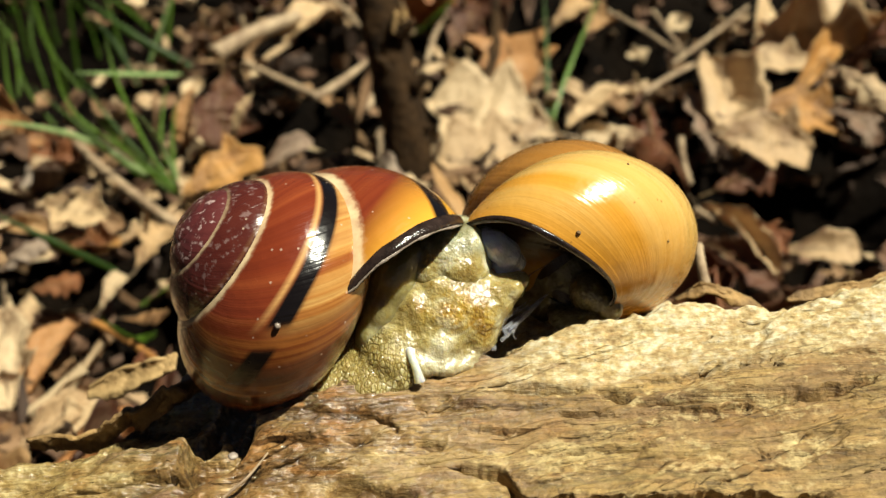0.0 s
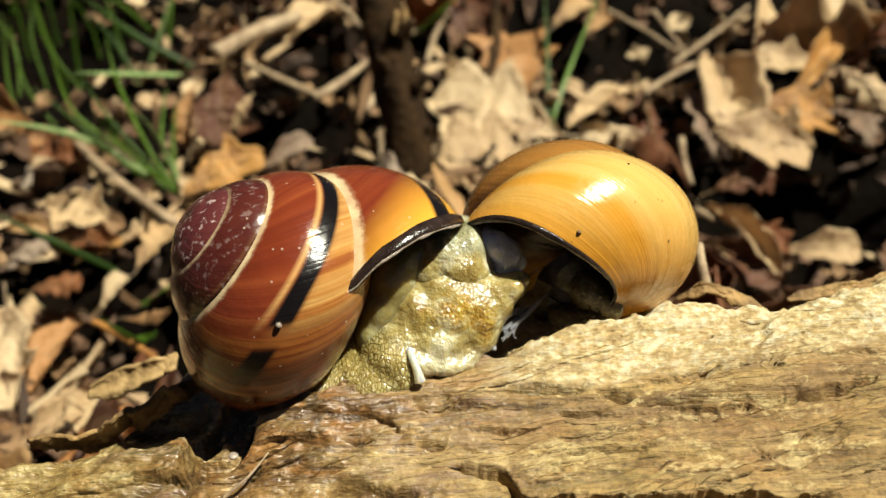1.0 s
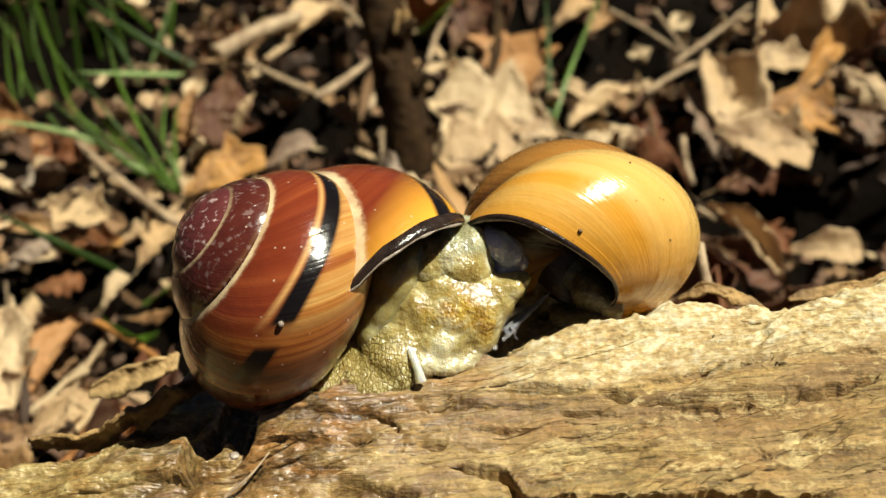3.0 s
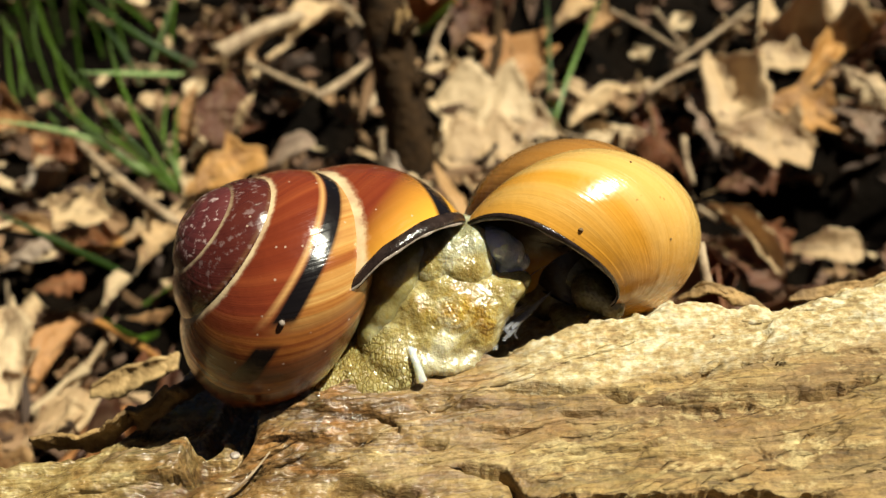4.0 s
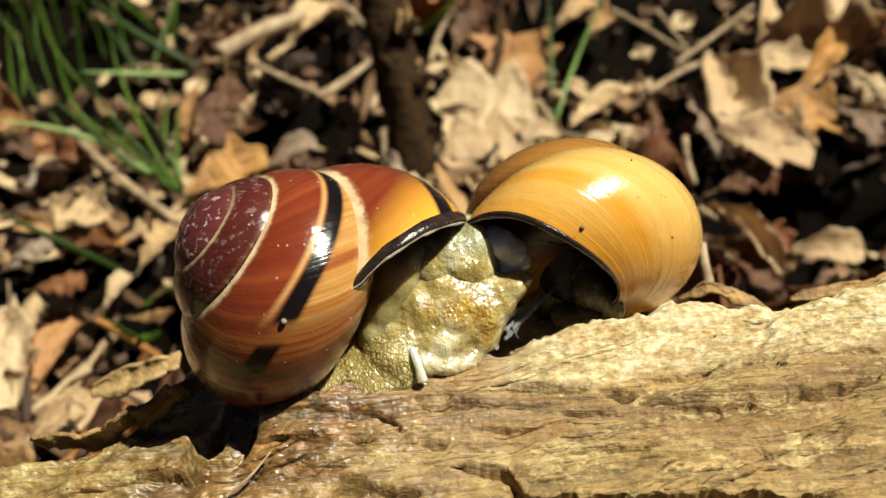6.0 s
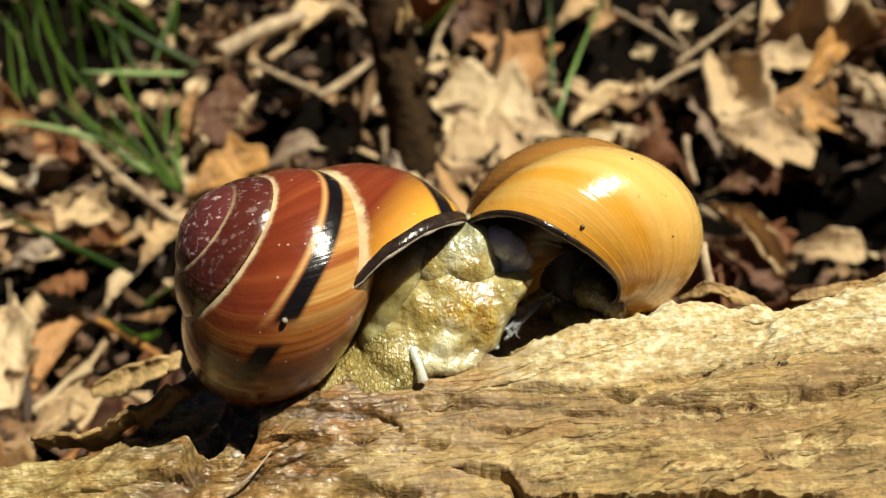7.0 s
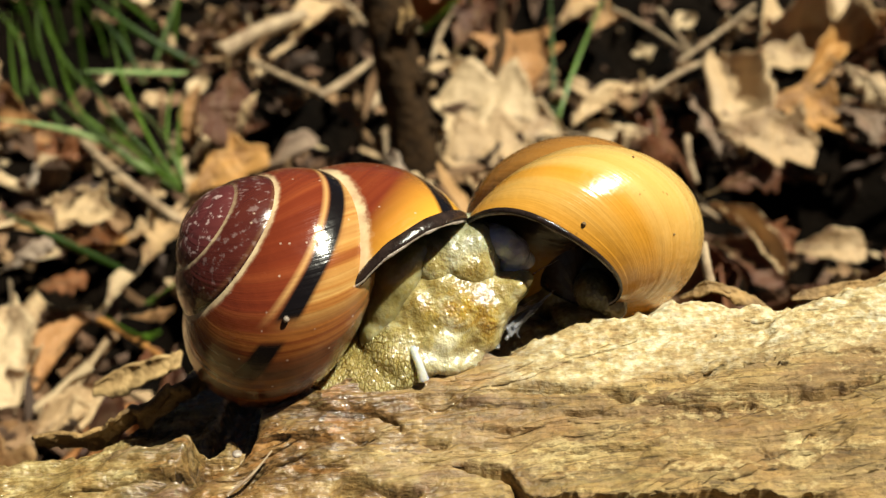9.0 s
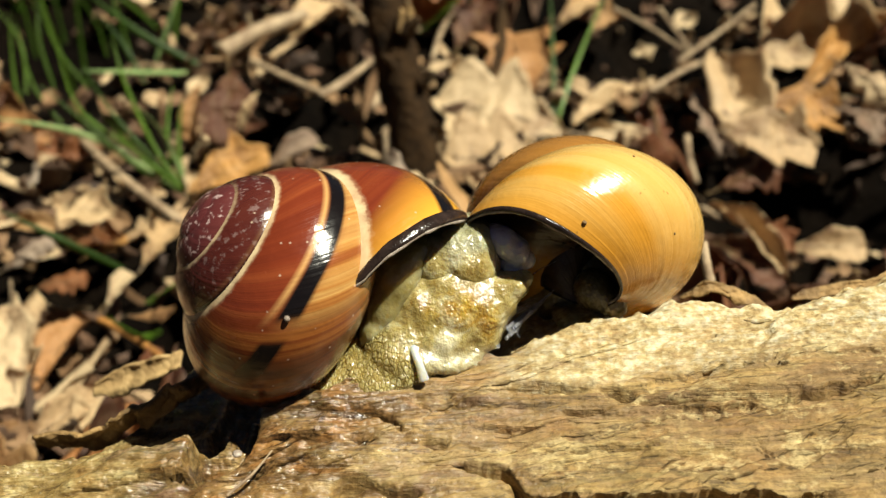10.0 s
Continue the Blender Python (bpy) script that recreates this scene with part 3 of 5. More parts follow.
def log_relief(x, y):
    u, v = 0.985 * x + 0.17 * y, -0.17 * x + 0.985 * y
    z = 0.12 * lumps(u * 0.04, v * 0.9, 3, 4) + 0.10 * lumps(u * 0.3, v * 0.9, 9, 4) + 0.55 * lumps(u * 0.09, v * 0.13, 14, 2)
    # peeling plates: a slow field along the grain, cut into steps with sharp fronts
    f = 1.5 * lumps(u * 0.02, v * 0.10, 51, 4) + 0.16 * v + 9
    n = np.floor(f)
    z = z + 0.5 * (n + smooth((f - n - 0.93) / 0.07) - f)
    right = smooth((x - 0) / 14)
    z = z + right * 0.22 * lumps(u * 0.55, v * 0.8, 21, 3) * smooth((y + 6) / 5)
    slide = 0 * y
    z = z + smooth((-4 - x) / 10) * (0.5 * lumps(u * 0.16, v * 0.3, 91, 4) + 0.09 * lumps(u * 0.7, v * 1.1, 95, 3))
    z = z + 0.15 * lumps(u * 0.12, v * 2.6, 97, 3) + 0.06 * lumps(u * 1.3, v * 2.2, 99, 3)
    wob = 0.35 * lumps(x * 0.35, y * 0.05, 41, 3) + 0.16 * lumps(x * 1.6, y * 0.05, 45, 3)
    for h, w, line in LEDGES:
        px, py = np.array(line).T
        c = np.interp(x, px, py) + wob
        fade = min(3.0, 0.3 * (px[-1] - px[0]))
        on = smooth((x - px[0]) / fade + 0.3) * smooth((px[-1] - x) / fade + 0.3)
        if h < 1:
            on = on * (0.55 + 0.45 * np.clip(1.6 * lumps(x * 0.22, 0 * y + h * 7, 47, 3), -1, 1))
        front = 1 - smooth((y - c) / 0.35 + 0.5)
        z = z - on * h * front * np.exp(-np.maximum(0.0, c - y) / 3.0)
        near = np.exp(-((y - c - 0.3) / 0.3) ** 2) - np.exp(-((y - c + 0.3) / 0.3) ** 2)
        slide = slide - on * w * near
        z = z - on * 0.5 * w * np.exp(-((y - c + 0.5) / 0.4) ** 2)
    for d, w, line in GROOVES:
        px, py = np.array(line).T
        c = np.interp(x, px, py) + 0.5 * wob
        on = smooth((x - px[0]) / 1.5) * smooth((px[-1] - x) / 1.5)
        z = z - on * d * np.exp(-((y - c) / w) ** 2)
    return z, slide


def make_log():
    xs = np.concatenate([np.linspace(-75, -46, 60, endpoint=False), np.linspace(-46, 52, 900), np.linspace(52, 90, 61)[1:]])
    ex, ey = np.array(EDGE).T
    s = np.linspace(0, 1, 240)[None] ** 0.9
    x = np.repeat(xs[:, None], 240, 1)
    edge = np.interp(xs, ex, ey)[:, None] + 0.5 * lumps(xs * 0.5, xs * 0, 77, 3)[:, None] + 0.12 * lumps(xs * 1.1, xs * 0, 79, 2)[:, None]
    y = -27 + (edge + 27) * s
    rise, slide = log_relief(x, y)
    z = log_base(x, y) + rise - 0.8 * smooth((y - edge + 1.2) / 1.2) ** 2
    top = np.stack([x, y + slide, z], -1)
    # behind the edge a lower broken shelf, then the back of the log
    k = np.linspace(0, 1, 40)[None]
    wide = np.interp(xs, [-33, -27, -12, -4, 4, 15, 21, 30], [6, 19, 19, 14, 17, 16, 8, 7])[:, None] + 1.5 * lumps(xs * 0.12, xs * 0, 83, 3)[:, None]
    yb = edge + wide * smooth(k / 0.75) ** 0.8 - 12 * np.maximum(0.0, k - 0.75) * 4
    drop = np.interp(xs, [3, 6, 12, 16], [5.0, 1.8, 1.8, 5.0])[:, None]
    zb = z[:, -1:] - drop * smooth(k / 0.16) + 0.7 * lumps(xs[:, None] * 0.2, yb * 0.5, 61, 4) * smooth(k / 0.2) - 50 * (np.maximum(0.0, k - 0.72) / 0.28) ** 1.3
    back = np.stack([np.repeat(xs[:, None], 40, 1), yb, zb], -1)[:, 1:]
    q = np.linspace(1, 0, 14)[None]
    yf = -27 - 16 * q ** 0.8 + 0.8 * lumps(xs[:, None] * 0.1, q * 5, 62, 3) * np.minimum(1, 3 * q)
    zf = z[:, :1] - 55 * q ** 1.2
    front = np.stack([np.repeat(xs[:, None], 14, 1), yf, zf], -1)[:, :-1]
    ring = np.concatenate([front, top, back], 1)
    mid = ring.mean(1, keepdims=True)
    ring = np.concatenate([np.repeat(mid[:1], ring.shape[1], 1), ring, np.repeat(mid[-1:], ring.shape[1], 1)])
    me = grid_mesh("log", ring, close_v=True)
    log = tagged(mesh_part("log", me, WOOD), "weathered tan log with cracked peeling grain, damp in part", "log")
    # splinters and scales that lift along the grain
    rnd = np.random.default_rng(9)
    n = 120
    x0 = rnd.uniform(-42, 48, n)
    y0 = np.interp(x0, ex, ey) - 1.2 - 19 * rnd.random(n)
    turn = math.atan(0.17) + rnd.normal(0, 0.10, n)[:, None]
    l, w = (rnd.uniform(0.8, 5.0, n) * rnd.random(n) + 0.8)[:, None], rnd.uniform(0.15, 0.5, n)[:, None]
    t = np.linspace(-1, 1, 8)[None]
    wide = w * (1 - 0.85 * t ** 2) * rnd.uniform(0.6, 1.25, (n, 8))
    px, py = x0[:, None] + l * t * np.cos(turn), y0[:, None] + l * t * np.sin(turn)
    lift = 0.04 + rnd.uniform(0, 0.16, n)[:, None] * (0.5 + 0.5 * t * rnd.choice([-1, 1], n)[:, None]) ** 2
    sides = []
    for dy, dz in ((1, -0.05), (0.3, 0.06), (-1, -0.03), (0.0, -0.3)):
        qx, qy = px - dy * wide * np.sin(turn), py + dy * wide * np.cos(turn)
        rise, slide = log_relief(qx, qy)
        sides.append(np.stack([qx, qy + slide, log_base(qx, qy) + rise + lift + dz], -1))
    rings = np.stack(sides, 2)
    for i in range(n):
        mesh_part("splinter", grid_mesh("splinter", rings[i], close_v=True), WOOD, log)


make_log()

# ---- snails ----
TURN_END = 2 * math.pi * 4.6


def shell_surface(p, th, ph, grow=1.0, lip=None):
    """Places on a coiled shell, apex up at the origin; th runs along the coil, ph round the tube, lip shapes the mouth's edge."""
    k, q, rc, a, b, h, tau, d, fall, lean, skew, tau_2, skew_2 = p
    te = th + tau * np.sin(ph) + skew * np.cos(ph) + tau_2 * np.sin(2 * ph) + skew_2 * np.cos(2 * ph)
    if lip:
        te = te + np.interp(ph, *np.array(lip).T) * smooth((th - TURN_END + 0.7) / 0.7)
    g = np.exp(k * (te - TURN_END))
    s = np.clip((te - TURN_END + fall) / fall, 0, 2.0)
    rho = rc * g + (a * np.cos(ph) + lean * np.sin(ph)) * g * grow
    z = -(h * g ** q + d * s * s) + b * g * np.sin(ph) * grow
    return np.stack([rho * np.cos(te), -rho * np.sin(te), z], -1)


def make_shell(p, turn, apex, middle, material, lip_width, snail, lip=None):
    """The shell as a part of its snail, with its origin in the middle."""
    m = np.array(Euler([radians(v) for v in turn]).to_matrix())
    put = lambda v: v @ m.T + np.array(apex) - np.array(middle)
    ph = np.linspace(-np.pi, np.pi, 73)[None]
    th = np.linspace(TURN_END - 2 * np.pi * 4.2, TURN_END, 480)[:, None]
    inner = np.linspace(TURN_END, TURN_END - 3.6, 40)[:, None]
    along = th + 0 * ph
    uv = np.stack([(TURN_END - along) / (2 * np.pi), np.broadcast_to(ph / (2 * np.pi) + 0.5, along.shape)], -1)
    home = np.array(snail.location) / MM
    shell = mesh_part("shell", grid_mesh("shell", put(shell_surface(p, th, ph, 1.0, lip)), uv), material, snail, at=np.array(middle) - home)
    mesh_part("lining", grid_mesh("lining", put(shell_surface(p, inner, ph, 0.94, lip))), LINING, shell, "brown inner wall, darkened in colour for the shade of the mouth")
    # the thickened lip round the mouth: a dark outer roll and a pale chipped inner edge
    lp = np.linspace(-2.5, 1.9, 110)

    def roll(name, start, end, lift, thick, mat, label, chip=0.0):
        c = np.linspace(0, 2 * np.pi, 12, endpoint=False)[:, None]
        t = TURN_END + (start + end) / 2 + (end - start) / 2 * np.cos(c)
        wave = chip * lumps(lp * 9, 0 * lp, 23, 3)
        rows = np.stack([shell_surface(p, t[i] + wave, lp, lift + thick * math.sin(c[i, 0]), lip) for i in range(12)], 1)
        mesh_part(name, grid_mesh(name, put(rows), close_v=True), mat, shell, label)

    roll("lip", -lip_width, 0.01, 1.0, 0.020, LIP, "dark brown glossy lip")
    roll("lip_edge", -0.012, 0.020, 0.985, 0.016, RIM, "pale lip edge", 0.008)
    return shell


def blob_mesh(name, blobs):
    """One soft body out of overlapping rounded lumps: (place, radii)."""
    bm = bmesh.new()
    for c, r in blobs:
        got = bmesh.ops.create_icosphere(bm, subdivisions=3, radius=1.0)["verts"]
        for v in got:
            v.co = Vector((v.co.x * r[0] + c[0], v.co.y * r[1] + c[1], v.co.z * r[2] + c[2])) * MM
    me = bpy.data.meshes.new(name)
    bm.to_mesh(me)
    bm.free()
    return me


def soft_part(name, blobs, material, parent, label="", voxel=0.3, relief=0.25, grain=1.2, soften=12):
    home = np.array(parent.location) / MM
    ob = mesh_part(name, blob_mesh(name, blobs), material, parent, label, at=-home)
    re = ob.modifiers.new("skin", "REMESH")
    re.mode, re.voxel_size, re.use_smooth_shade = "VOXEL", voxel * MM, True
    sm = ob.modifiers.new("soften", "SMOOTH")
    sm.factor, sm.iterations = 0.5, soften
    if relief:
        tex = bpy.data.textures.new(name, "CLOUDS")
        tex.noise_scale, tex.noise_depth = grain * MM, 2
        di = ob.modifiers.new("wrinkle", "DISPLACE")
        di.texture, di.strength, di.texture_coords = tex, relief * MM, "LOCAL"
    return ob


def strand(name, points, radii, material, parent, label="", sides=10, flat=1.0):
    home = np.array(parent.location) / MM
    return mesh_part(name, grid_mesh(name, tube_rows(points, radii, sides, flat=flat), close_v=True), material, parent, label, at=-home)


def speck(shell, middle, at, r, material, label):
    bm = bmesh.new()
    bmesh.ops.create_icosphere(bm, subdivisions=2, radius=r * MM)
    for v in bm.verts:
        v.co = v.co * (1 + 0.25 * noise.noise(v.co * 2500)) + (Vector(at) - Vector(middle)) * MM
    part("speck", bm, material, shell, label)


def make_brown_snail():
    snail = new("snail")
    snail.location = Vector((-5.96, -9.01, -9.54)) * MM
    tagged(snail, "snail with glossy red-brown shell and black band, on the log", "snail", "pair of snails")
    mouth = ((-1.2, 0.0), (-0.8, -0.04), (-0.6, 0.025), (-0.4, 0.095), (-0.2, 0.095), (0.0, 0.065), (0.2, 0.035), (0.4, 0.005), (0.6, -0.005), (0.75, -0.02), (0.9, 0.01), (1.0, 0.05), (1.2, 0.06), (1.6, 0.0))
    middle = (-14.63, -5.30, -1.72)
    shell = make_shell((0.0648, 1.4424, 5.0064, 10.1028, 9.1605, 15.2338, 1.2302, 0.7468, 0.7234, -0.9347, -0.0403, -0.2722, 0.0488), (20.64, 41.34, -135.31), (-21.08, -3.15, 4.72), middle, BROWN_SHELL, 0.085, snail, mouth)
    soft_part("body", [((-11.29, -5.94, -12.07), (3.6, 4, 0.9)), ((-8.83, -4.79, -11.15), (4.0, 5, 2.2)), ((-5.80, -4.10, -10.10), (4.0, 5, 2.6)), ((-7.62, -0.30, -10.02), (3.6, 5, 3.6)), ((-3.50, -4.08, -9.22), (3.0, 4.4, 2.6)), ((-4.88, -1.39, -8.46), (2.8, 4.4, 3.2)), ((-4.22, -4.40, -7.97), (2.8, 3.6, 2.3)), ((-1.96, -4.40, -7.97), (2.6, 3.6, 1.7)), ((0.30, -4.20, -8.27), (2.6, 3.4, 1.4)), ((2.13, -3.80, -8.33), (1.6, 3.0, 1.3)), ((0.81, -2.20, -5.41), (4.2, 3.6, 3.1)), ((3.16, -1.80, -5.23), (2.9, 3.2, 2.9)), ((4.68, -1.40, -4.23), (2.1, 2.6, 2.3)), ((6.07, -1.30, -3.02), (1.5, 2.0, 1.3)), ((7.06, -1.30, -2.40), (1.0, 1.3, 0.8)), ((3.46, -2.70, -7.11), (1.8, 2.7, 1.6)), ((0.05, -0.80, -3.57), (3.4, 3.4, 2.7)), ((2.76, -0.50, -3.15), (2.8, 3.0, 2.0)), ((-2.34, -1.80, -5.11), (2.6, 3.6, 3.1)), ((-3.44, -3.10, -6.88), (2.6, 3.6, 2.5)), ((-4.77, -3.20, -7.81), (2.8, 3.6, 2.5)), ((-0.46, -3.20, -6.88), (3.4, 3.6, 2.5)), ((1.73, -1.60, -4.41), (3.4, 3.5, 2.8))], BODY, snail, "wet olive-yellow body, reticulate foot and swollen head", voxel=0.2, relief=0.4, grain=1.3, soften=36)
    neck = soft_part("neck", [((0.31, 0.50, -0.74), (3.2, 3.0, 2.8)), ((2.66, 0.90, -0.36), (2.0, 2.8, 2.6)), ((-1.12, 0.20, -1.73), (2.4, 3.2, 2.6)), ((1.83, 0.00, -1.63), (3.0, 3.0, 2.4)), ((1.44, 2.00, 0.60), (2.8, 2.4, 1.8)), ((3.16, 0.00, -1.91), (1.8, 2.4, 1.8)), ((-0.98, 1.40, -0.60), (2.4, 3.0, 2.2))], BODY, snail, "greenish wet neck", voxel=0.2, relief=0.25, soften=40)
    soft_part("mantle", [((-5.08, -1.80, -4.99), (2.4, 3.0, 3.2)), ((-4.25, -1.20, -2.73), (2.4, 3.0, 3.2)), ((-3.25, -0.20, -1.08), (2.0, 3.0, 2.4)), ((-2.35, 1.00, -0.30), (2.2, 3.0, 1.8)), ((-5.91, -2.60, -7.16), (2.0, 3.0, 2.4)), ((-0.21, 4.00, -0.64), (4.0, 3.0, 1.8))], MANTLE, snail, "smooth olive mantle fold", voxel=0.2, relief=0.08, soften=30)
    organ = soft_part("mating_organ", [((5.13, 0.60, 0.22), (1.3, 1.8, 1.5)), ((6.18, 0.60, -0.67), (1.3, 1.8, 1.5)), ((4.27, 1.00, 0.83), (1.2, 1.8, 1.0)), ((5.86, 0.60, -1.92), (1.3, 1.8, 0.8)), ((7.26, 1.00, -1.66), (0.8, 1.4, 0.8))], GREY_FLESH, snail, "bluish translucent lobe", voxel=0.2, relief=0.15, grain=2.2, soften=25)
    strand("tentacle", [(-3.08, -4.60, -6.58), (-2.62, -6.90, -6.69), (-2.12, -7.80, -7.60), (-1.79, -8.30, -8.64)], [0.36, 0.35, 0.38, 0.52], WHITE_FLESH, snail, "white blunt tentacle")
    for a, b, c, r in (((5.46, -3.40, -7.40), (7.28, -1.00, -6.49), (10.25, 2.60, -5.63), 0.10), ((6.15, -2.60, -6.70), (7.98, -0.60, -6.29), (10.12, 2.40, -5.64), 0.12), ((5.99, -2.20, -5.64), (7.56, -0.40, -5.76), (9.20, 1.40, -6.13), 0.09), ((6.89, -1.60, -6.86), (6.58, -2.00, -7.63), (6.83, -2.20, -7.99), 0.06), ((5.37, -2.60, -6.00), (6.72, -1.20, -5.50), (8.45, 1.00, -5.62), 0.07), ((7.12, -1.40, -2.63), (8.62, 1.20, -2.79), (10.75, 4.00, -3.10), 0.06)):
        strand("slime_strand", [a, b, c], [r * 1.8, r, r * 0.6], SLIME, snail, "clear shiny slime")
    strand("slime_film", [(5.68, -2.90, -6.99), (7.45, -0.80, -6.42), (9.79, 2.20, -5.84)], [0.55, 0.35, 0.10], SLIME, snail, "clear film of slime", 16, 0.08)
    soft_part("slime_bead", [((3.89, -5.07, -8.25), (0.6, 0.7, 0.2)), ((4.63, -3.95, -7.76), (0.4, 0.6, 0.2)), ((3.07, -5.88, -8.50), (0.5, 0.5, 0.2))], SLIME, snail, "clear slime on the wood", voxel=0.12, relief=0.1)
    speck(shell, middle, (-12.60, -12.05, -0.75), 0.26, RIM, "bead of pale grit")
    return shell, neck, organ


def make_yellow_snail():
    snail = new("snail")
    snail.location = Vector((12.81, -3.64, -5.70)) * MM
    tagged(snail, "snail with plain glossy yellow shell and dark lip, on the log", "snail", "pair of snails")
    middle = (14.99, 12.45, -5.10)
    shell = make_shell((0.0477, 2.2118, 4.1936, 9.4695, 7.9092, 10.7171, 1.5790, 1.0153, 0.7499, 0.0086, 0.5361, -0.3810, -0.3505), (12.61, 58.26, 106.74), (12.43, 15.72, 0.69), middle, YELLOW_SHELL, 0.045, snail)
    soft_part("foot", [((13.91, 1.50, -7.70), (2.8, 3.0, 0.9)), ((11.65, 2.50, -8.13), (1.6, 3.0, 0.8))], SHADED_FLESH, snail, "yellowish foot, its shade put into the colour", voxel=0.2, relief=0.15, soften=25)
    soft_part("head", [((12.68, 7.50, -5.91), (4.4, 4.0, 4.2)), ((9.71, 9.00, -5.39), (4.2, 3.0, 4.0)), ((15.29, 6.00, -6.40), (3.6, 3.0, 3.4)), ((12.14, 6.50, -8.55), (4.2, 3.0, 3.0)), ((8.38, 9.00, -7.93), (3.0, 3.0, 3.0))], SHADED_FLESH, snail, "brownish wet head, its shade put into the colour", relief=0.2, soften=25)
    soft_part("mantle", [((15.29, 2.40, -6.37), (1.8, 2.4, 1.8)), ((14.05, 3.00, -5.78), (2.0, 2.4, 2.2)), ((15.92, 1.60, -6.54), (1.3, 2.0, 1.4))], SHADED_FLESH, snail, "greyish mantle edge", voxel=0.2, relief=0.12, soften=30)
    for at, r in (((11.74, -3.10, 3.27), 0.22), ((20.26, -0.22, 1.12), 0.11), ((16.74, 3.02, 7.20), 0.12)):
        speck(shell, middle, at, r, FLAKE, "speck of brown dirt")
    return shell


BROWN, NECK, ORGAN = make_brown_snail()
YELLOW = make_yellow_snail()

# ---- leaf litter, twigs and grass ----
def leaf_mesh(seed, lobes, width, curl, bend):
    """A dry lobed leaf one unit long, base at the origin, along x."""
    t = np.linspace(0, 1, 44)[:, None]
    s = np.linspace(-1, 1, 13)[None]
    w = width * (np.sin(np.pi * np.clip(t * 1.02, 0, 1)) ** 0.6) * (0.45 + 0.75 * t) * (1 + 0.26 * np.cos(2 * np.pi * lobes * t + 0.9 * np.sign(s) + seed) * smooth(t * 5))
    w = w * (1 + 0.12 * lumps(t * 12, np.sign(s) * 3 + seed, seed, 2)) + 0.008
    x = t + 0.10 * np.abs(s) * w - 0.06 * lumps(t * 6, s, seed + 3, 2) * np.abs(s)
    y = s * w
    z = curl * (np.abs(s) ** 1.7) * w * 1.6 * (1 + 0.7 * lumps(t * 3, s * 0.8, seed + 7, 2)) + bend * np.sin(np.pi * t * 0.9) + 0.035 * lumps(t * 7, s * 2.2, seed + 11, 3) - 0.012 * np.exp(-(s * 9) ** 2)
    up = np.stack([x + 0 * s, y, z], -1)
    return grid_mesh("leaf", up * 1000)


LEAF_KINDS = ((1, 3.5, 0.26, 0.35, 0.10), (2, 4.0, 0.30, -0.30, 0.15), (3, 3.0, 0.34, 0.55, -0.08), (4, 4.5, 0.24, 0.15, 0.22), (5, 3.2, 0.30, -0.5, -0.10), (6, 2.6, 0.36, 0.25, 0.05), (7, 0.0, 0.22, 0.4, 0.12))


def rib_mesh(bend):
    """Midrib and stalk of a leaf one unit long."""
    t = np.linspace(-0.22, 0.97, 9)
    pts = np.stack([t, 0.01 * np.sin(9 * t), bend * np.sin(np.pi * np.maximum(t, -0.1) * 0.9) + 0.004], -1)
    return grid_mesh("midrib", tube_rows(pts * 1000, np.linspace(15, 5, 9), 6), close_v=True)


LEAF_PAINTS = {"pale": PALE_LEAF, "gold": GOLD_LEAF, "tan": TAN_LEAF, "brown": BROWN_LEAF, "grey": GREY_LEAF, "dark": DARK_LEAF}
LEAF_LABELS = {"pale": "large pale cream-tan dry leaf curled on the litter", "gold": "dry golden orange leaf curled on the litter", "tan": "dry pale tan lobed leaf curled on the litter", "brown": "dry russet brown leaf curled on the litter", "grey": "weathered grey-brown dead leaf on the litter", "dark": "dark red-brown leaf in the litter, shade partly put into its colour"}
LEAF_SHAPES = {c: [leaf_mesh(*k) for k in LEAF_KINDS] for c in LEAF_PAINTS}
RIB_SHAPES = {c: [rib_mesh(k[4]) for k in LEAF_KINDS] for c in LEAF_PAINTS}


def put_leaf(colour, shape, m):
    me, rib = LEAF_SHAPES[colour][shape], RIB_SHAPES[colour][shape]
    if not me.materials:
        me.materials.append(LEAF_PAINTS[colour])
    ob = new("dead_leaf", me)
    ob.matrix_world = m
    so = ob.modifiers.new("thickness", "SOLIDIFY")
    so.thickness = 0.006
    mesh_part("midrib", rib, TWIG if colour in ("tan", "grey", "pale") else FLAKE, ob)
    tagged(ob, LEAF_LABELS[colour], "leaf", "dead leaves of the litter")
    return ob


PLACED = []


def leaf_between(a, b, width, colour, shape, facing=(0, -0.55, 0.83)):
    """A leaf from stalk a to tip b, turned to that side; width 1 is its usual one."""
    PLACED.append(((a[0] + b[0]) / 2, (a[1] + b[1]) / 2, math.dist(a, b)))
    a, b = Vector(a) * MM, Vector(b) * MM
    x = (b - a)
    n = x.length
    x.normalize()
    z = Vector(facing)
    z = (z - x * z.dot(x)).normalized()
    y = z.cross(x)
    m = Matrix((x, y, z)).transposed().to_4x4()
    m.translation = a
    put_leaf(colour, shape, m @ Matrix.Diagonal((n, n * width, n, 1)))


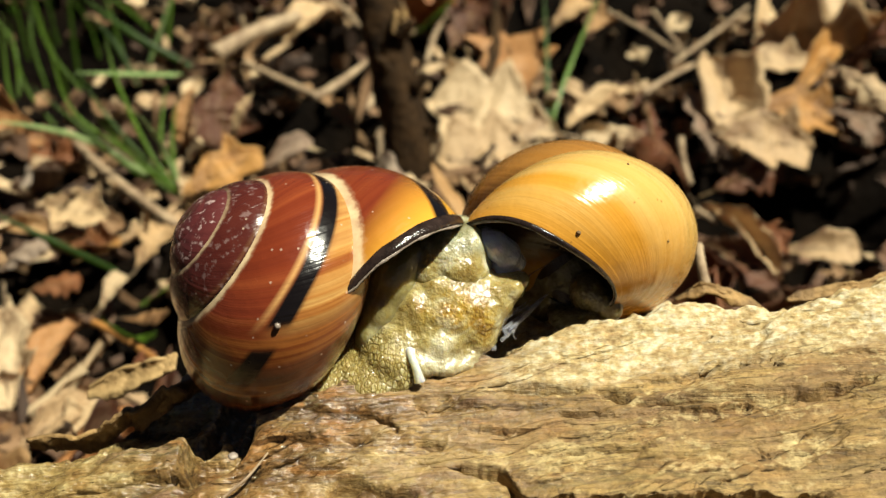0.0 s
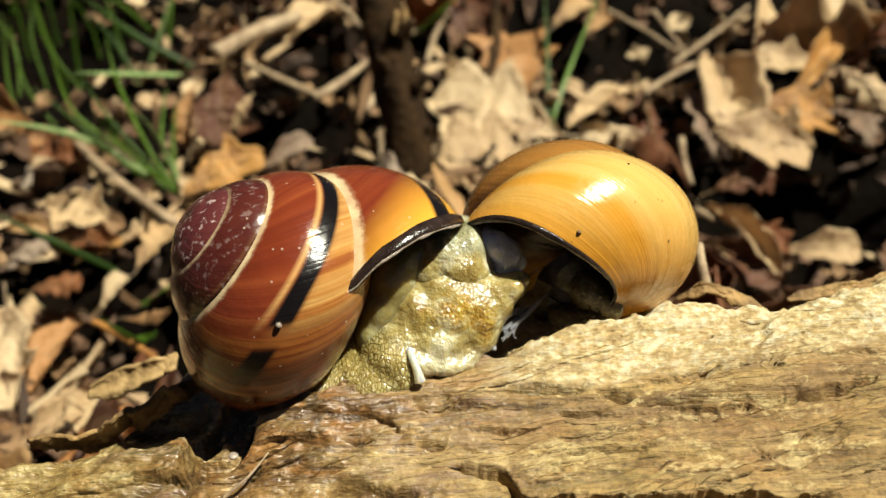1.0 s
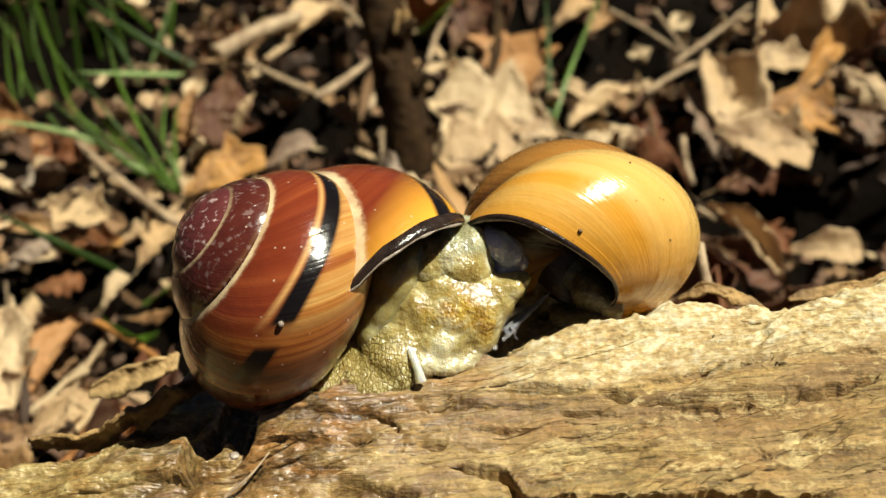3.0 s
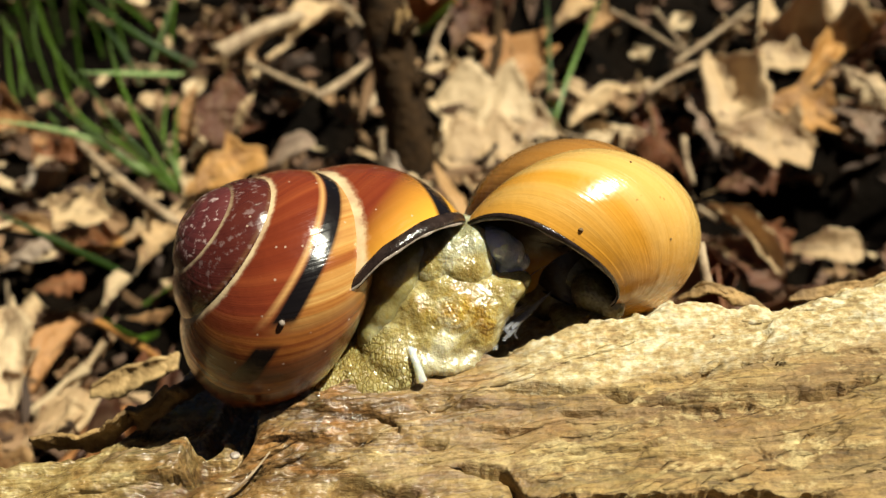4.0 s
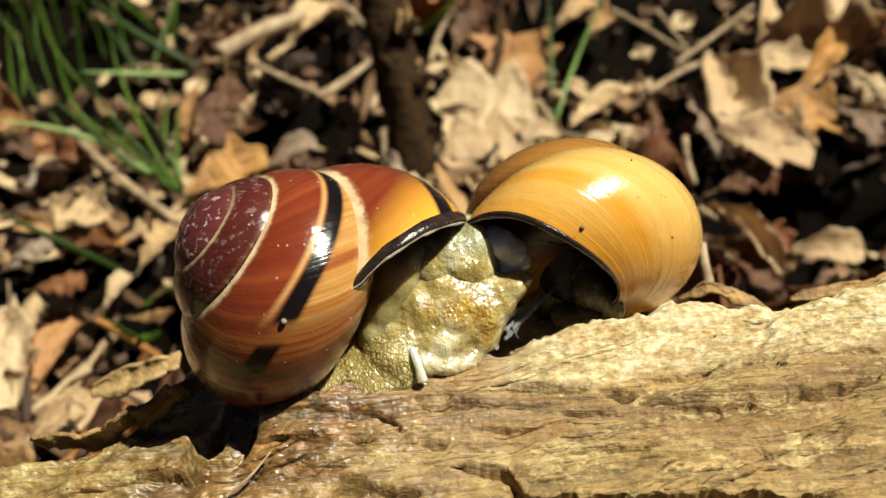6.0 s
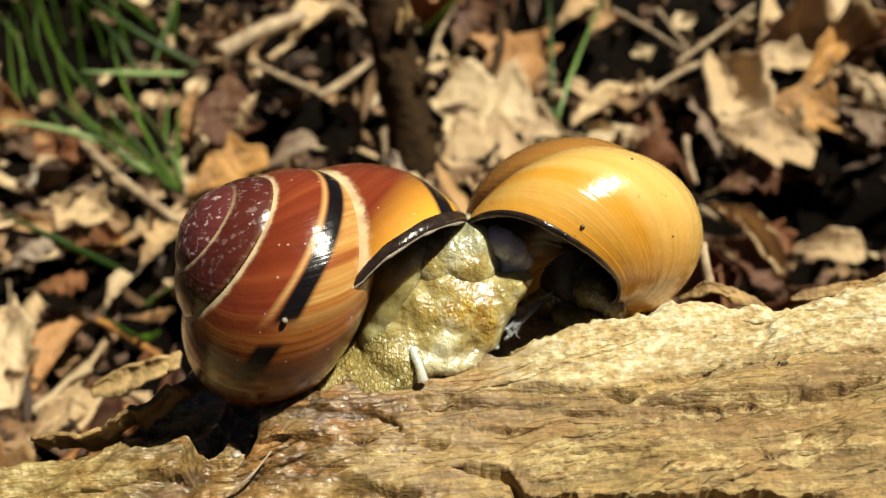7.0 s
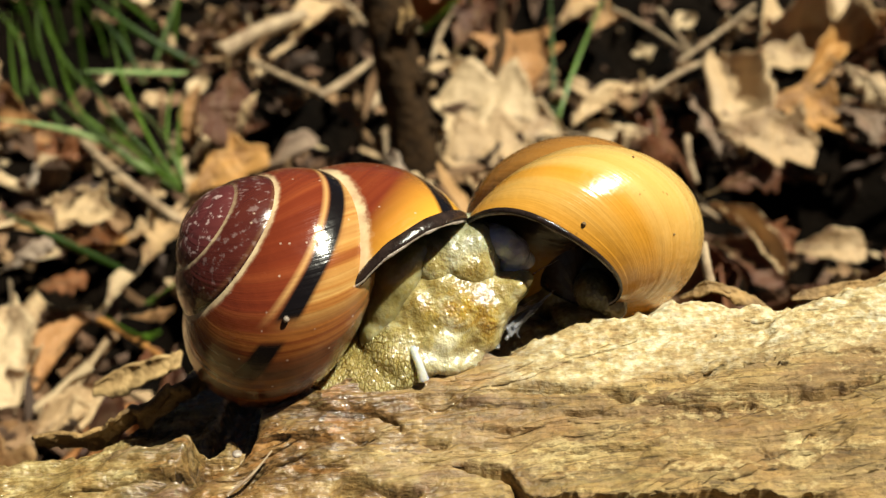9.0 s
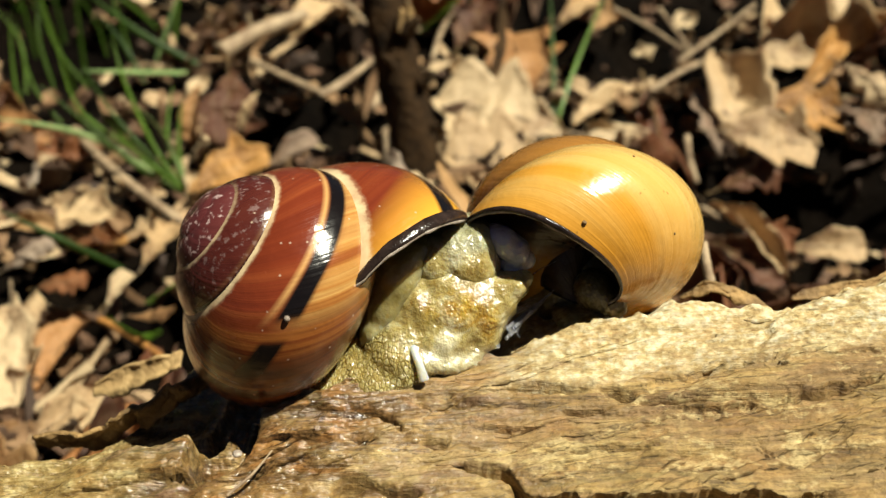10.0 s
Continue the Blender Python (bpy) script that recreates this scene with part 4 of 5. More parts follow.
leaf_between((29.61, 154.50, -39.37), (-2.07, 164.45, -34.89), 1.20, "pale", 5)
leaf_between((26.21, 140.81, -42.80), (0.14, 138.71, -41.32), 1.30, "pale", 5)
leaf_between((13.34, 178.43, -33.39), (0.94, 182.25, -30.44), 1.00, "tan", 2)
leaf_between((56.76, 184.32, -37.92), (32.45, 164.93, -42.77), 0.50, "tan", 6)
leaf_between((53.45, 161.46, -41.64), (32.70, 154.37, -43.41), 0.65, "pale", 1)
leaf_between((-87.12, 91.09, -54.23), (-75.61, 62.38, -61.40), 0.6, "pale", 5)
leaf_between((77.68, 195.75, -31.06), (73.26, 144.08, -43.98), 0.65, "pale", 6)
leaf_between((64.01, 136.00, -33.36), (87.52, 138.00, -37.80), 0.95, "pale", 5, (0, -0.75, 0.66))
leaf_between((84.60, 190.40, -30.40), (104.91, 191.05, -30.24), 0.9, "pale", 5)
leaf_between((79.42, 154.00, -31.82), (100.65, 154.00, -35.79), 1.0, "gold", 5, (0, -0.65, 0.76))
leaf_between((89.47, 160.00, -33.58), (108.15, 185.00, -24.79), 0.5, "gold", 6)
leaf_between((100.00, 158.00, -23.51), (114.26, 150.00, -34.26), 0.95, "pale", 1, (-0.2, -0.8, 0.55))
leaf_between((96.53, 152.00, -32.69), (106.73, 148.00, -39.46), 0.9, "grey", 5, (0.2, -0.8, 0.55))
leaf_between((101.85, 166.71, -36.32), (104.58, 142.30, -40.43), 0.80, "grey", 3)
leaf_between((106.34, 228.39, -24.90), (131.31, 235.67, -23.08), 0.80, "pale", 1)
leaf_between((125.29, 217.57, -23.61), (140.15, 218.86, -21.28), 0.90, "pale", 4)
leaf_between((74.34, 108.14, -50.96), (90.43, 107.21, -51.20), 1.10, "pale", 6)
leaf_between((59.77, 122.51, -46.37), (69.87, 96.09, -52.98), 0.30, "tan", 6)
leaf_between((58.84, 118.03, -53.49), (71.92, 101.31, -57.67), 1.0, "dark", 6)
leaf_between((67.69, 117.84, -48.54), (73.28, 103.53, -50.12), 0.90, "brown", 0)
leaf_between((-31.64, 232.40, -23.90), (-47.70, 209.54, -29.62), 0.90, "tan", 6)
leaf_between((-54.99, 160.00, -25.47), (-53.80, 150.00, -41.91), 1.15, "dark", 5, (0.15, -0.8, 0.6))
leaf_between((-60.36, 152.00, -26.22), (-62.94, 147.00, -41.32), 0.75, "brown", 6)
leaf_between((-51.07, 147.00, -41.77), (-45.53, 150.00, -27.80), 0.45, "tan", 3)
leaf_between((64.30, 130.49, -45.38), (81.23, 135.21, -42.20), 1.00, "dark", 1)
leaf_between((-58.85, 128.00, -45.80), (-43.00, 138.00, -39.21), 1.0, "gold", 5)
leaf_between((-69.99, 89.56, -56.61), (-75.08, 68.41, -61.90), 0.70, "brown", 6)
leaf_between((-86.20, 80.63, -57.84), (-82.25, 92.28, -52.93), 1.20, "tan", 4)
leaf_between((-70.40, 54.76, -63.00), (-52.79, 61.33, -60.67), 0.90, "tan", 0)
leaf_between((-60.91, 67.98, -61.00), (-71.15, 60.08, -60.98), 0.80, "tan", 1)
leaf_between((-90.68, 125.08, -46.73), (-73.82, 116.91, -46.77), 0.90, "tan", 5)
leaf_between((-63.80, 103.55, -52.11), (-58.73, 113.93, -47.52), 1.10, "tan", 0)
leaf_between((-79.86, 109.08, -50.73), (-69.46, 110.05, -48.49), 0.80, "brown", 2)
leaf_between((15.93, 201.18, -27.70), (10.96, 230.87, -18.28), 1.00, "dark", 2)
leaf_between((3.47, 199.45, -28.14), (11.54, 220.81, -20.80), 1.00, "dark", 0)
leaf_between((-0.61, 172.46, -34.88), (15.24, 187.03, -29.24), 0.90, "tan", 4)
leaf_between((65.56, 178.08, -36.48), (67.49, 145.71, -44.57), 0.60, "grey", 3)
leaf_between((35.60, 222.53, -26.37), (48.23, 238.57, -22.36), 0.9, "tan", 6)
leaf_between((45.76, 218.72, -27.32), (55.53, 229.18, -24.70), 0.9, "tan", 2)
leaf_between((2.79, 216.85, -27.79), (13.71, 205.99, -30.50), 1.0, "tan", 5)
leaf_between((54.72, 175.42, -34.15), (55.78, 138.71, -41.32), 0.90, "dark", 4)
leaf_between((-42.73, 138.45, -43.39), (-31.31, 147.22, -39.19), 0.80, "grey", 6)
leaf_between((-20.61, 153.20, -39.70), (-28.58, 163.05, -35.24), 0.80, "brown", 3)
leaf_between((22.03, 169.56, -35.61), (19.15, 200.46, -25.88), 1.00, "brown", 5)
leaf_between((-84.98, 148.12, -40.97), (-97.05, 135.21, -42.20), 0.90, "brown", 2)
leaf_between((-99.63, 117.29, -49.68), (-85.41, 116.29, -49.93), 0.7, "tan", 6)
leaf_between((-91.04, 104.01, -53.00), (-82.93, 108.59, -51.85), 0.7, "pale", 6)
leaf_between((-77.22, 107.11, -52.22), (-70.41, 113.35, -50.66), 0.8, "gold", 5)
leaf_between((-67.91, 90.73, -55.32), (-65.58, 100.35, -52.91), 0.8, "pale", 6)
leaf_between((-62.98, 88.00, -56.00), (-54.64, 90.73, -55.32), 0.6, "tan", 4)
leaf_between((-85.86, 100.11, -55.97), (-75.82, 102.21, -55.45), 1.0, "brown", 1)
leaf_between((-71.04, 113.80, -51.55), (-63.32, 120.77, -49.81), 0.7, "tan", 2)
leaf_between((-100.68, 129.39, -45.65), (-88.29, 132.93, -42.77), 0.90, "grey", 0)
leaf_between((-93.00, 101.77, -52.56), (-84.09, 108.15, -48.96), 0.80, "grey", 1)
leaf_between((-56.13, 69.32, -60.67), (-53.54, 76.81, -56.80), 0.80, "dark", 6)
leaf_between((-70.51, 51.92, -62.02), (-61.35, 64.07, -58.98), 0.8, "pale", 6)
leaf_between((-78.90, 59.27, -62.18), (-69.81, 55.66, -63.08), 0.8, "tan", 5)


def scatter_leaves():
    rnd = random.Random(12)
    for i in range(420):
        y = 40 + 470 * rnd.random() ** 1.35
        side = rnd.random() - 0.5
        x = side * (170 + 1.2 * y)
        reach = rnd.uniform(9, 20)
        if any((x - hx) ** 2 + (y - hy) ** 2 < (hr + 0.75 * reach) ** 2 for hx, hy, hr in HOLLOWS):
            continue
        if any((x - px) ** 2 + (y - py) ** 2 < (0.5 * n + 0.4 * reach) ** 2 for px, py, n in PLACED):
            continue
        z = float(ground_height(np.array(x), np.array(y))) + 1 + 9 * rnd.random()
        size = (1.7 if x < -0.12 * y else 2.3) * reach * MM
        m = pose(x * MM, y * MM, z * MM) @ pose(0, 0, 0, rnd.gauss(14, 28), rnd.gauss(0, 28), rnd.uniform(0, 360))
        if rnd.random() < 0.12 and y < 90:
            continue
        # more dark leaves on the left paint in the shade lying there
        shares = (0.10, 0.26, 0.03, 0.61) if x < -0.12 * y else (0.33, 0.31, 0.07, 0.29)
        colour = rnd.choices(("tan", "brown", "grey", "dark"), shares)[0]
        put_leaf(colour, rnd.randrange(7), m @ pose(-0.4 * size, 0, 0) @ Matrix.Diagonal((size, size, size * 1.3, 1)))


scatter_leaves()


def make_crumbs():
    """Broken bits of leaf and bark between the leaves, uncountable."""
    rnd = np.random.default_rng(5)
    n = 5200
    y = 30 + 420 * rnd.random(n) ** 1.3
    x = (rnd.random(n) - 0.5) * (170 + 1.2 * y)
    far = rnd.random(n) < 0.35
    x, y = np.where(far, rnd.uniform(-450, 450, n), x), np.where(far, rnd.uniform(-400, 620, n), y)
    z = ground_height(x, y) + rnd.uniform(1, 9, n)
    for hx, hy, hr in HOLLOWS:
        z = np.where((x - hx) ** 2 + (y - hy) ** 2 < hr ** 2, z - 9, z)
    verts, faces = [], []
    for i in range(n):
        m = np.array(Euler((rnd.normal(0.2, 0.6), rnd.normal(0, 0.6), rnd.uniform(0, 6.3))).to_matrix())
        l, w = rnd.uniform(2, 8), rnd.uniform(0.8, 4.5)
        s = np.linspace(-1, 1, 5)
        top = np.stack([s * l, w * (1 - 0.8 * s ** 2) * rnd.uniform(0.6, 1.2, 5), 0.25 * w * s ** 2], -1)
        low = np.stack([s * l, -w * (1 - 0.8 * s ** 2) * rnd.uniform(0.6, 1.2, 5), 0.3 * w * s], -1)
        mid = np.stack([s * l, 0 * s, -0.3 * w + 0 * s], -1)
        k = len(verts)
        for p in np.concatenate([top, mid, low, mid - [0, 0, 0.5]]) @ m.T + [x[i], y[i], z[i]]:
            verts.append(tuple(p * MM))
        for r in range(4):
            q = (r + 1) % 4
            for j in range(4):
                faces.append((k + 5 * r + j, k + 5 * r + j + 1, k + 5 * q + j + 1, k + 5 * q + j))
    me = bpy.data.meshes.new("leaf_crumbs")
    me.from_pydata(verts, [], faces)
    tagged(mesh_part("leaf_crumbs", me, CRUMBS), "broken bits of dry leaves and bark on soil", "leaf litter", kind="stuff")


make_crumbs()


def make_twig(points, radii, label="thin dry tan twig in the leaf litter", material=None, rough=0.12, sides=8):
    o = np.array(points[0], float)
    me = grid_mesh("twig", tube_rows(np.array(points) - o, radii, sides, rough, int(abs(o[0]) * 10) % 97), close_v=True)
    tagged(mesh_part("twig", me, material or TWIG, at=o), label, "twig", "dry twigs")


make_twig([(-54.18, 185.01, -28.75), (-43.47, 175.67, -31.08), (-32.66, 167.42, -33.15)], [1.0, 1.0, 0.8])
make_twig([(-33.28, 166.27, -33.43), (-27.90, 172.67, -31.83), (-20.36, 185.66, -28.59)], [1.0, 1.2, 0.7])
make_twig([(-63.77, 189.89, -27.53), (-55.29, 201.85, -24.54), (-42.61, 213.56, -21.61)], [2.6, 2.4, 2.0])
make_twig([(51.19, 217.38, -20.66), (59.54, 205.43, -23.64), (67.49, 190.88, -27.28)], [0.7, 0.65, 0.5])
make_twig([(65.02, 217.38, -20.66), (67.06, 205.43, -23.64), (69.23, 191.55, -27.11)], [0.65, 0.6, 0.5])
make_twig([(64.61, 184.37, -28.91), (78.39, 200.09, -24.98), (95.23, 220.49, -19.88)], [0.7, 0.65, 0.5])
make_twig([(53.99, 168.28, -32.93), (62.44, 177.19, -30.70), (72.75, 185.66, -28.59)], [0.8, 0.8, 0.6])
make_twig([(-92.83, 150.05, -37.49), (-77.06, 131.33, -42.17), (-57.39, 112.86, -46.78)], [1.1, 1.3, 1.0])
make_twig([(-66.99, 83.36, -54.16), (-59.17, 78.54, -55.36), (-50.05, 71.41, -57.15)], [0.75, 0.75, 0.6], "orange-brown twig in the leaf litter", RUSTY)
make_twig([(59.34, 146.76, -38.31), (58.05, 137.07, -40.73), (57.88, 128.00, -43.00)], [0.9, 0.8, 0.5])
make_twig([(56.83, 118.87, -45.28), (58.60, 116.50, -45.90), (60.60, 113.90, -46.50)], [0.6, 0.6, 0.4])
make_twig([(18.00, 228.52, -17.87), (15.57, 194.91, -26.27), (12.28, 172.67, -31.83)], [2.0, 1.9, 1.5], "dark grey-brown twig standing in the litter", BARK)
make_twig([(-3.78, 185.01, -28.75), (-1.49, 201.85, -24.54), (2.76, 216.61, -20.85)], [0.8, 0.8, 0.6])
make_twig([(-18.77, 159.85, -35.04), (-17.35, 168.28, -32.93), (-15.77, 172.67, -31.83)], [0.8, 0.8, 0.5])
make_twig([(-34.39, 226.48, -18.38), (-28.30, 216.61, -20.85), (-24.21, 207.24, -23.19)], [0.9, 0.8, 0.7])
make_twig([(30.38, 24.72, -10.87), (30.23, 21.86, -12.29), (30.32, 18.92, -13.85)], [0.5, 0.55, 0.6])


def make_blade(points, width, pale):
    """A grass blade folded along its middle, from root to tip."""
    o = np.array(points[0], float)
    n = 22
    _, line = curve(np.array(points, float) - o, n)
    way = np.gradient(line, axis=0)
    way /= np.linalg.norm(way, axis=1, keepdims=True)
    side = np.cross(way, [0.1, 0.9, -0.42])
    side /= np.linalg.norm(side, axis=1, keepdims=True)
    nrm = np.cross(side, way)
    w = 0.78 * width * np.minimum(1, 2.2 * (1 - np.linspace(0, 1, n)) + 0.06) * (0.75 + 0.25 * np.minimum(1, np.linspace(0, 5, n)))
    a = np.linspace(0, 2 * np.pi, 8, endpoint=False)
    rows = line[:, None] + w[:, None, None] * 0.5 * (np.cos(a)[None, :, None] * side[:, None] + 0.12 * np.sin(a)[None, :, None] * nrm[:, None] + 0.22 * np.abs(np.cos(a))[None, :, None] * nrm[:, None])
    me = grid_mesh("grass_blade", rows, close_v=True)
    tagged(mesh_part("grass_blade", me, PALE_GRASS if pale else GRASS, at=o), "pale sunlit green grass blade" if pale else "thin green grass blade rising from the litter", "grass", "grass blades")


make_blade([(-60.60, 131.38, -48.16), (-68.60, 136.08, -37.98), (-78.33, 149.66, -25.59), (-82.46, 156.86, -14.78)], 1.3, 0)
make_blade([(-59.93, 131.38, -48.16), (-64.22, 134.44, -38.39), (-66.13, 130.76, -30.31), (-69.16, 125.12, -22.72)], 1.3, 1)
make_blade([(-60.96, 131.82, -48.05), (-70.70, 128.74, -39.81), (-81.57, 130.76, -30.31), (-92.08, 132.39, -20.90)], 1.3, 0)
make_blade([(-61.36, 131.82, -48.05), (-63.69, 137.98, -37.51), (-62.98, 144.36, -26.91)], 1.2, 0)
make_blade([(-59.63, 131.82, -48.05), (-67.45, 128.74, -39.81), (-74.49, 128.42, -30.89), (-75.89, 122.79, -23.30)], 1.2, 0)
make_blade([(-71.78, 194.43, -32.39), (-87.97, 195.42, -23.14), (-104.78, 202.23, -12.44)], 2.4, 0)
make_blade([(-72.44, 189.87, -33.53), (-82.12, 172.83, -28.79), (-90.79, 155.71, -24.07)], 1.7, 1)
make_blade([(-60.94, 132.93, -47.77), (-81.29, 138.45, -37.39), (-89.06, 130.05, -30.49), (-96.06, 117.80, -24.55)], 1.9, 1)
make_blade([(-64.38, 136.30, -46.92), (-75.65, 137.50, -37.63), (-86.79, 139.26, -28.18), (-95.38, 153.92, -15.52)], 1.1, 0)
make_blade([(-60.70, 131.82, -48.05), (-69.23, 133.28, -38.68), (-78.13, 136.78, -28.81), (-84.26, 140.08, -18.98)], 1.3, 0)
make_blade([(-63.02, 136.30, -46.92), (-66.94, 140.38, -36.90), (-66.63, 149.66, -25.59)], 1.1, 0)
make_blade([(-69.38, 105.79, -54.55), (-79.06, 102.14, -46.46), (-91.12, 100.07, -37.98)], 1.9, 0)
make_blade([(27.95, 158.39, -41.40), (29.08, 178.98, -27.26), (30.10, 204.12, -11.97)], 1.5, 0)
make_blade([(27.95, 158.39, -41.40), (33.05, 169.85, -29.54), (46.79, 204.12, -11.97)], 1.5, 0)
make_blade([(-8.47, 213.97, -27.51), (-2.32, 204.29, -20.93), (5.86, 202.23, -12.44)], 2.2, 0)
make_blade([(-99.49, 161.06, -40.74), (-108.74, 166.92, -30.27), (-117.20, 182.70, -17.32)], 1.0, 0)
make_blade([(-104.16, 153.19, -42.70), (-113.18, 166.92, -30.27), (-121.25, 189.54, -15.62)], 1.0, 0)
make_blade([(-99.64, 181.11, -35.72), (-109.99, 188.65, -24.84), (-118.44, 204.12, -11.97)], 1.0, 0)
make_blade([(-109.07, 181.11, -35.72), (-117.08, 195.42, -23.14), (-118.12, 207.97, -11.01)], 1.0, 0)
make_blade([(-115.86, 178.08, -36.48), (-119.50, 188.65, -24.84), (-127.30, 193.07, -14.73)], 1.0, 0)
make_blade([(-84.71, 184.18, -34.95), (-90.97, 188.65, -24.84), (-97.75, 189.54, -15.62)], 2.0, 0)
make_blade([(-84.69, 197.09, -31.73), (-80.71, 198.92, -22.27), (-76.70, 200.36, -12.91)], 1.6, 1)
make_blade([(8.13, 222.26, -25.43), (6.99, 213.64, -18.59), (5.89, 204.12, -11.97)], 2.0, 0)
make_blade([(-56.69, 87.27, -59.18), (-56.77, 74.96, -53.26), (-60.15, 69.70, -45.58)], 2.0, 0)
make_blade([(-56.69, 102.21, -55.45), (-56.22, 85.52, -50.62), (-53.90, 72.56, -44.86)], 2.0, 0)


def grass_tuft():
    rnd = random.Random(8)
    for i in range(60):
        y = rnd.uniform(210, 420)
        x = -0.42 * (y + 77) + rnd.uniform(-50, 42)
        z = float(ground_height(np.array(x), np.array(y)))
        tall, dx, dy = rnd.uniform(40, 125), rnd.gauss(-18, 48), rnd.gauss(-12, 28)
        make_blade([(x, y, z), (x + 0.3 * dx, y + 0.3 * dy, z + 0.55 * tall), (x + dx, y + dy, z + 0.9 * tall)], rnd.uniform(0.9, 1.9), rnd.random() < 0.08)


grass_tuft()


def far_grass():
    """Fine shaded grass behind the tuft, too many to count."""
    rnd = np.random.default_rng(17)
    n, k = 260, 7
    y = rnd.uniform(230, 420, n)
    x = -0.50 * (y + 77) + rnd.uniform(-60, 45, n)
    z = ground_height(x, y)
    tall, dx, dy = rnd.uniform(35, 95, n), rnd.normal(-10, 30, n), rnd.normal(-8, 18, n)
    t = np.linspace(0, 1, k)[None]
    line = np.stack([x[:, None] + dx[:, None] * t ** 2, y[:, None] + dy[:, None] * t ** 2, z[:, None] + tall[:, None] * (t - 0.25 * t ** 2)], -1)
    w = rnd.uniform(0.5, 1.0, n)[:, None] * (1 - 0.9 * t)
    corner = np.array([(1, 0, 0), (0, -0.35, 0), (-1, 0, 0)])
    verts = (line[:, :, None] + w[:, :, None, None] * corner).reshape(-1, 3) * MM
    faces = []
    for i in range(n):
        for j in range(k - 1):
            for r in range(3):
                a, b = (i * k + j) * 3 + r, (i * k + j) * 3 + (r + 1) % 3
                faces.append((a, b, b + 3, a + 3))
    me = bpy.data.meshes.new("far_grass")
    me.from_pydata(verts.tolist(), [], faces)
    tagged(mesh_part("far_grass", me, GRASS), "fine dark green grass behind the litter", "grass", kind="stuff")


far_grass()


def make_stem():
    o = np.array((-6.85, 141.62, -51.23))
    pts = np.array([(-6.85, 141.62, -51.23), (-7.73, 144.37, -38.24), (-11.40, 147.43, -22.21), (-15.20, 150.81, -5.49), (-18.60, 154.48, 11.85), (-24.00, 164.35, 44.85)]) - o
    pts[0, 2] -= 12
    me = grid_mesh("sapling_stem", tube_rows(pts, [5.6, 5.2, 5.2, 5.2, 4.8, 4.5], 22, 0.16, 4), close_v=True)
    stem = tagged(mesh_part("sapling_stem", me, BARK, at=o), "dark rough-barked sapling stem rising from the litter", "stem")
    for a, b, r in (((-9.51, 145.43, -12.30), (-6.38, 143.80, -8.70), 1.5), ((-5.91, 144.32, -24.14), (-3.20, 143.49, -21.19), 1.3), ((-4.92, 143.32, -35.74), (-2.17, 142.15, -33.52), 1.2), ((-12.52, 144.05, -19.98), (-14.72, 142.20, -16.85), 1.2)):
        mesh_part("knot", grid_mesh("knot", tube_rows(np.array([a, b]) - o, [r * 1.6, r * 0.6], 10, 0.2, 6), close_v=True), BARK, stem)
    for a, b, r in (((-8.99, 145.72, -4.57), (-8.15, 144.42, -12.09), 1.2), ((-10.94, 142.42, -11.65), (-9.90, 144.62, -6.93), 0.8)):
        mesh_part("bark_strip", grid_mesh("bark_strip", tube_rows(np.array([a, b]) - o, [r * 0.6, r], 10, 0.3, 6), close_v=True), FLAKE, stem, "peeling paler bark")


make_stem()


def make_flake(points, radii, label, across=(0.05, 0.95, 0.05), material=FLAKE, ragged=1.0):
    """A thin ragged plate of bark along a line, curled along its edges."""
    o = np.array(points[0], float)
    pts = np.array(points, float) - o
    n, seed = 60, int(abs(o[0]) * 7) % 89
    t = np.linspace(0, len(pts) - 1, n)
    line = np.stack([np.interp(t, np.arange(len(pts)), pts[:, i]) for i in range(3)], -1)
    w = np.interp(t, np.arange(len(radii)), radii)[:, None]
    s = np.linspace(-1, 1, 15)[None]
    w = w * (1 + 0.24 * ragged * lumps(t[:, None] * 3, np.sign(s) * 3.0, seed, 3))
    rise = 0.45 * w * s ** 2 * (0.4 + lumps(t[:, None] * 1.5, s, seed + 5, 2)) + ragged * w * (0.10 * lumps(t[:, None] * 5, s * 2, seed + 9, 3) + 0.2 * lumps(t[:, None] * 1.7, s * 0.3, seed + 2, 2))
    rows = line[:, None] + (s * w)[..., None] * np.array(across) + rise[..., None] * np.array([0.0, -across[2] - 0.15, across[1]])
    ob = tagged(mesh_part("bark_flake", grid_mesh("bark_flake", rows), material, at=o), label, "bark", "loose bark flakes")
    so = ob.modifiers.new("thickness", "SOLIDIFY")
    so.thickness = 0.0004


make_flake([(-39.40, -2.27, -19.07), (-35.94, -2.22, -18.97), (-32.42, -2.00, -18.48), (-29.44, -1.22, -16.81), (-26.20, -0.49, -15.24), (-24.30, -0.26, -14.75)], [0.6, 1.3, 1.7, 1.9, 1.5, 0.6], "dark curled bark strip lying beside the log", (0.05, -0.45, 0.88))
make_flake([(-39.44, 13.00, -23.65), (-36.98, 13.00, -22.90), (-33.96, 13.00, -21.63), (-30.65, 13.00, -20.38), (-29.14, 13.00, -19.79)], [0.7, 1.5, 1.5, 1.2, 0.9], "tan curled bark flake beside the log", (0, 0.65, 0.75), TAN_FLAKE, 0.35)
make_flake([(24.50, 10.47, -10.67), (27.16, 10.03, -9.24), (30.08, 9.74, -9.88), (33.11, 9.12, -11.20)], [0.4, 0.9, 0.9, 0.3], "thin upturned bark flake on the back of the log", (0.05, 0.8, 0.5))
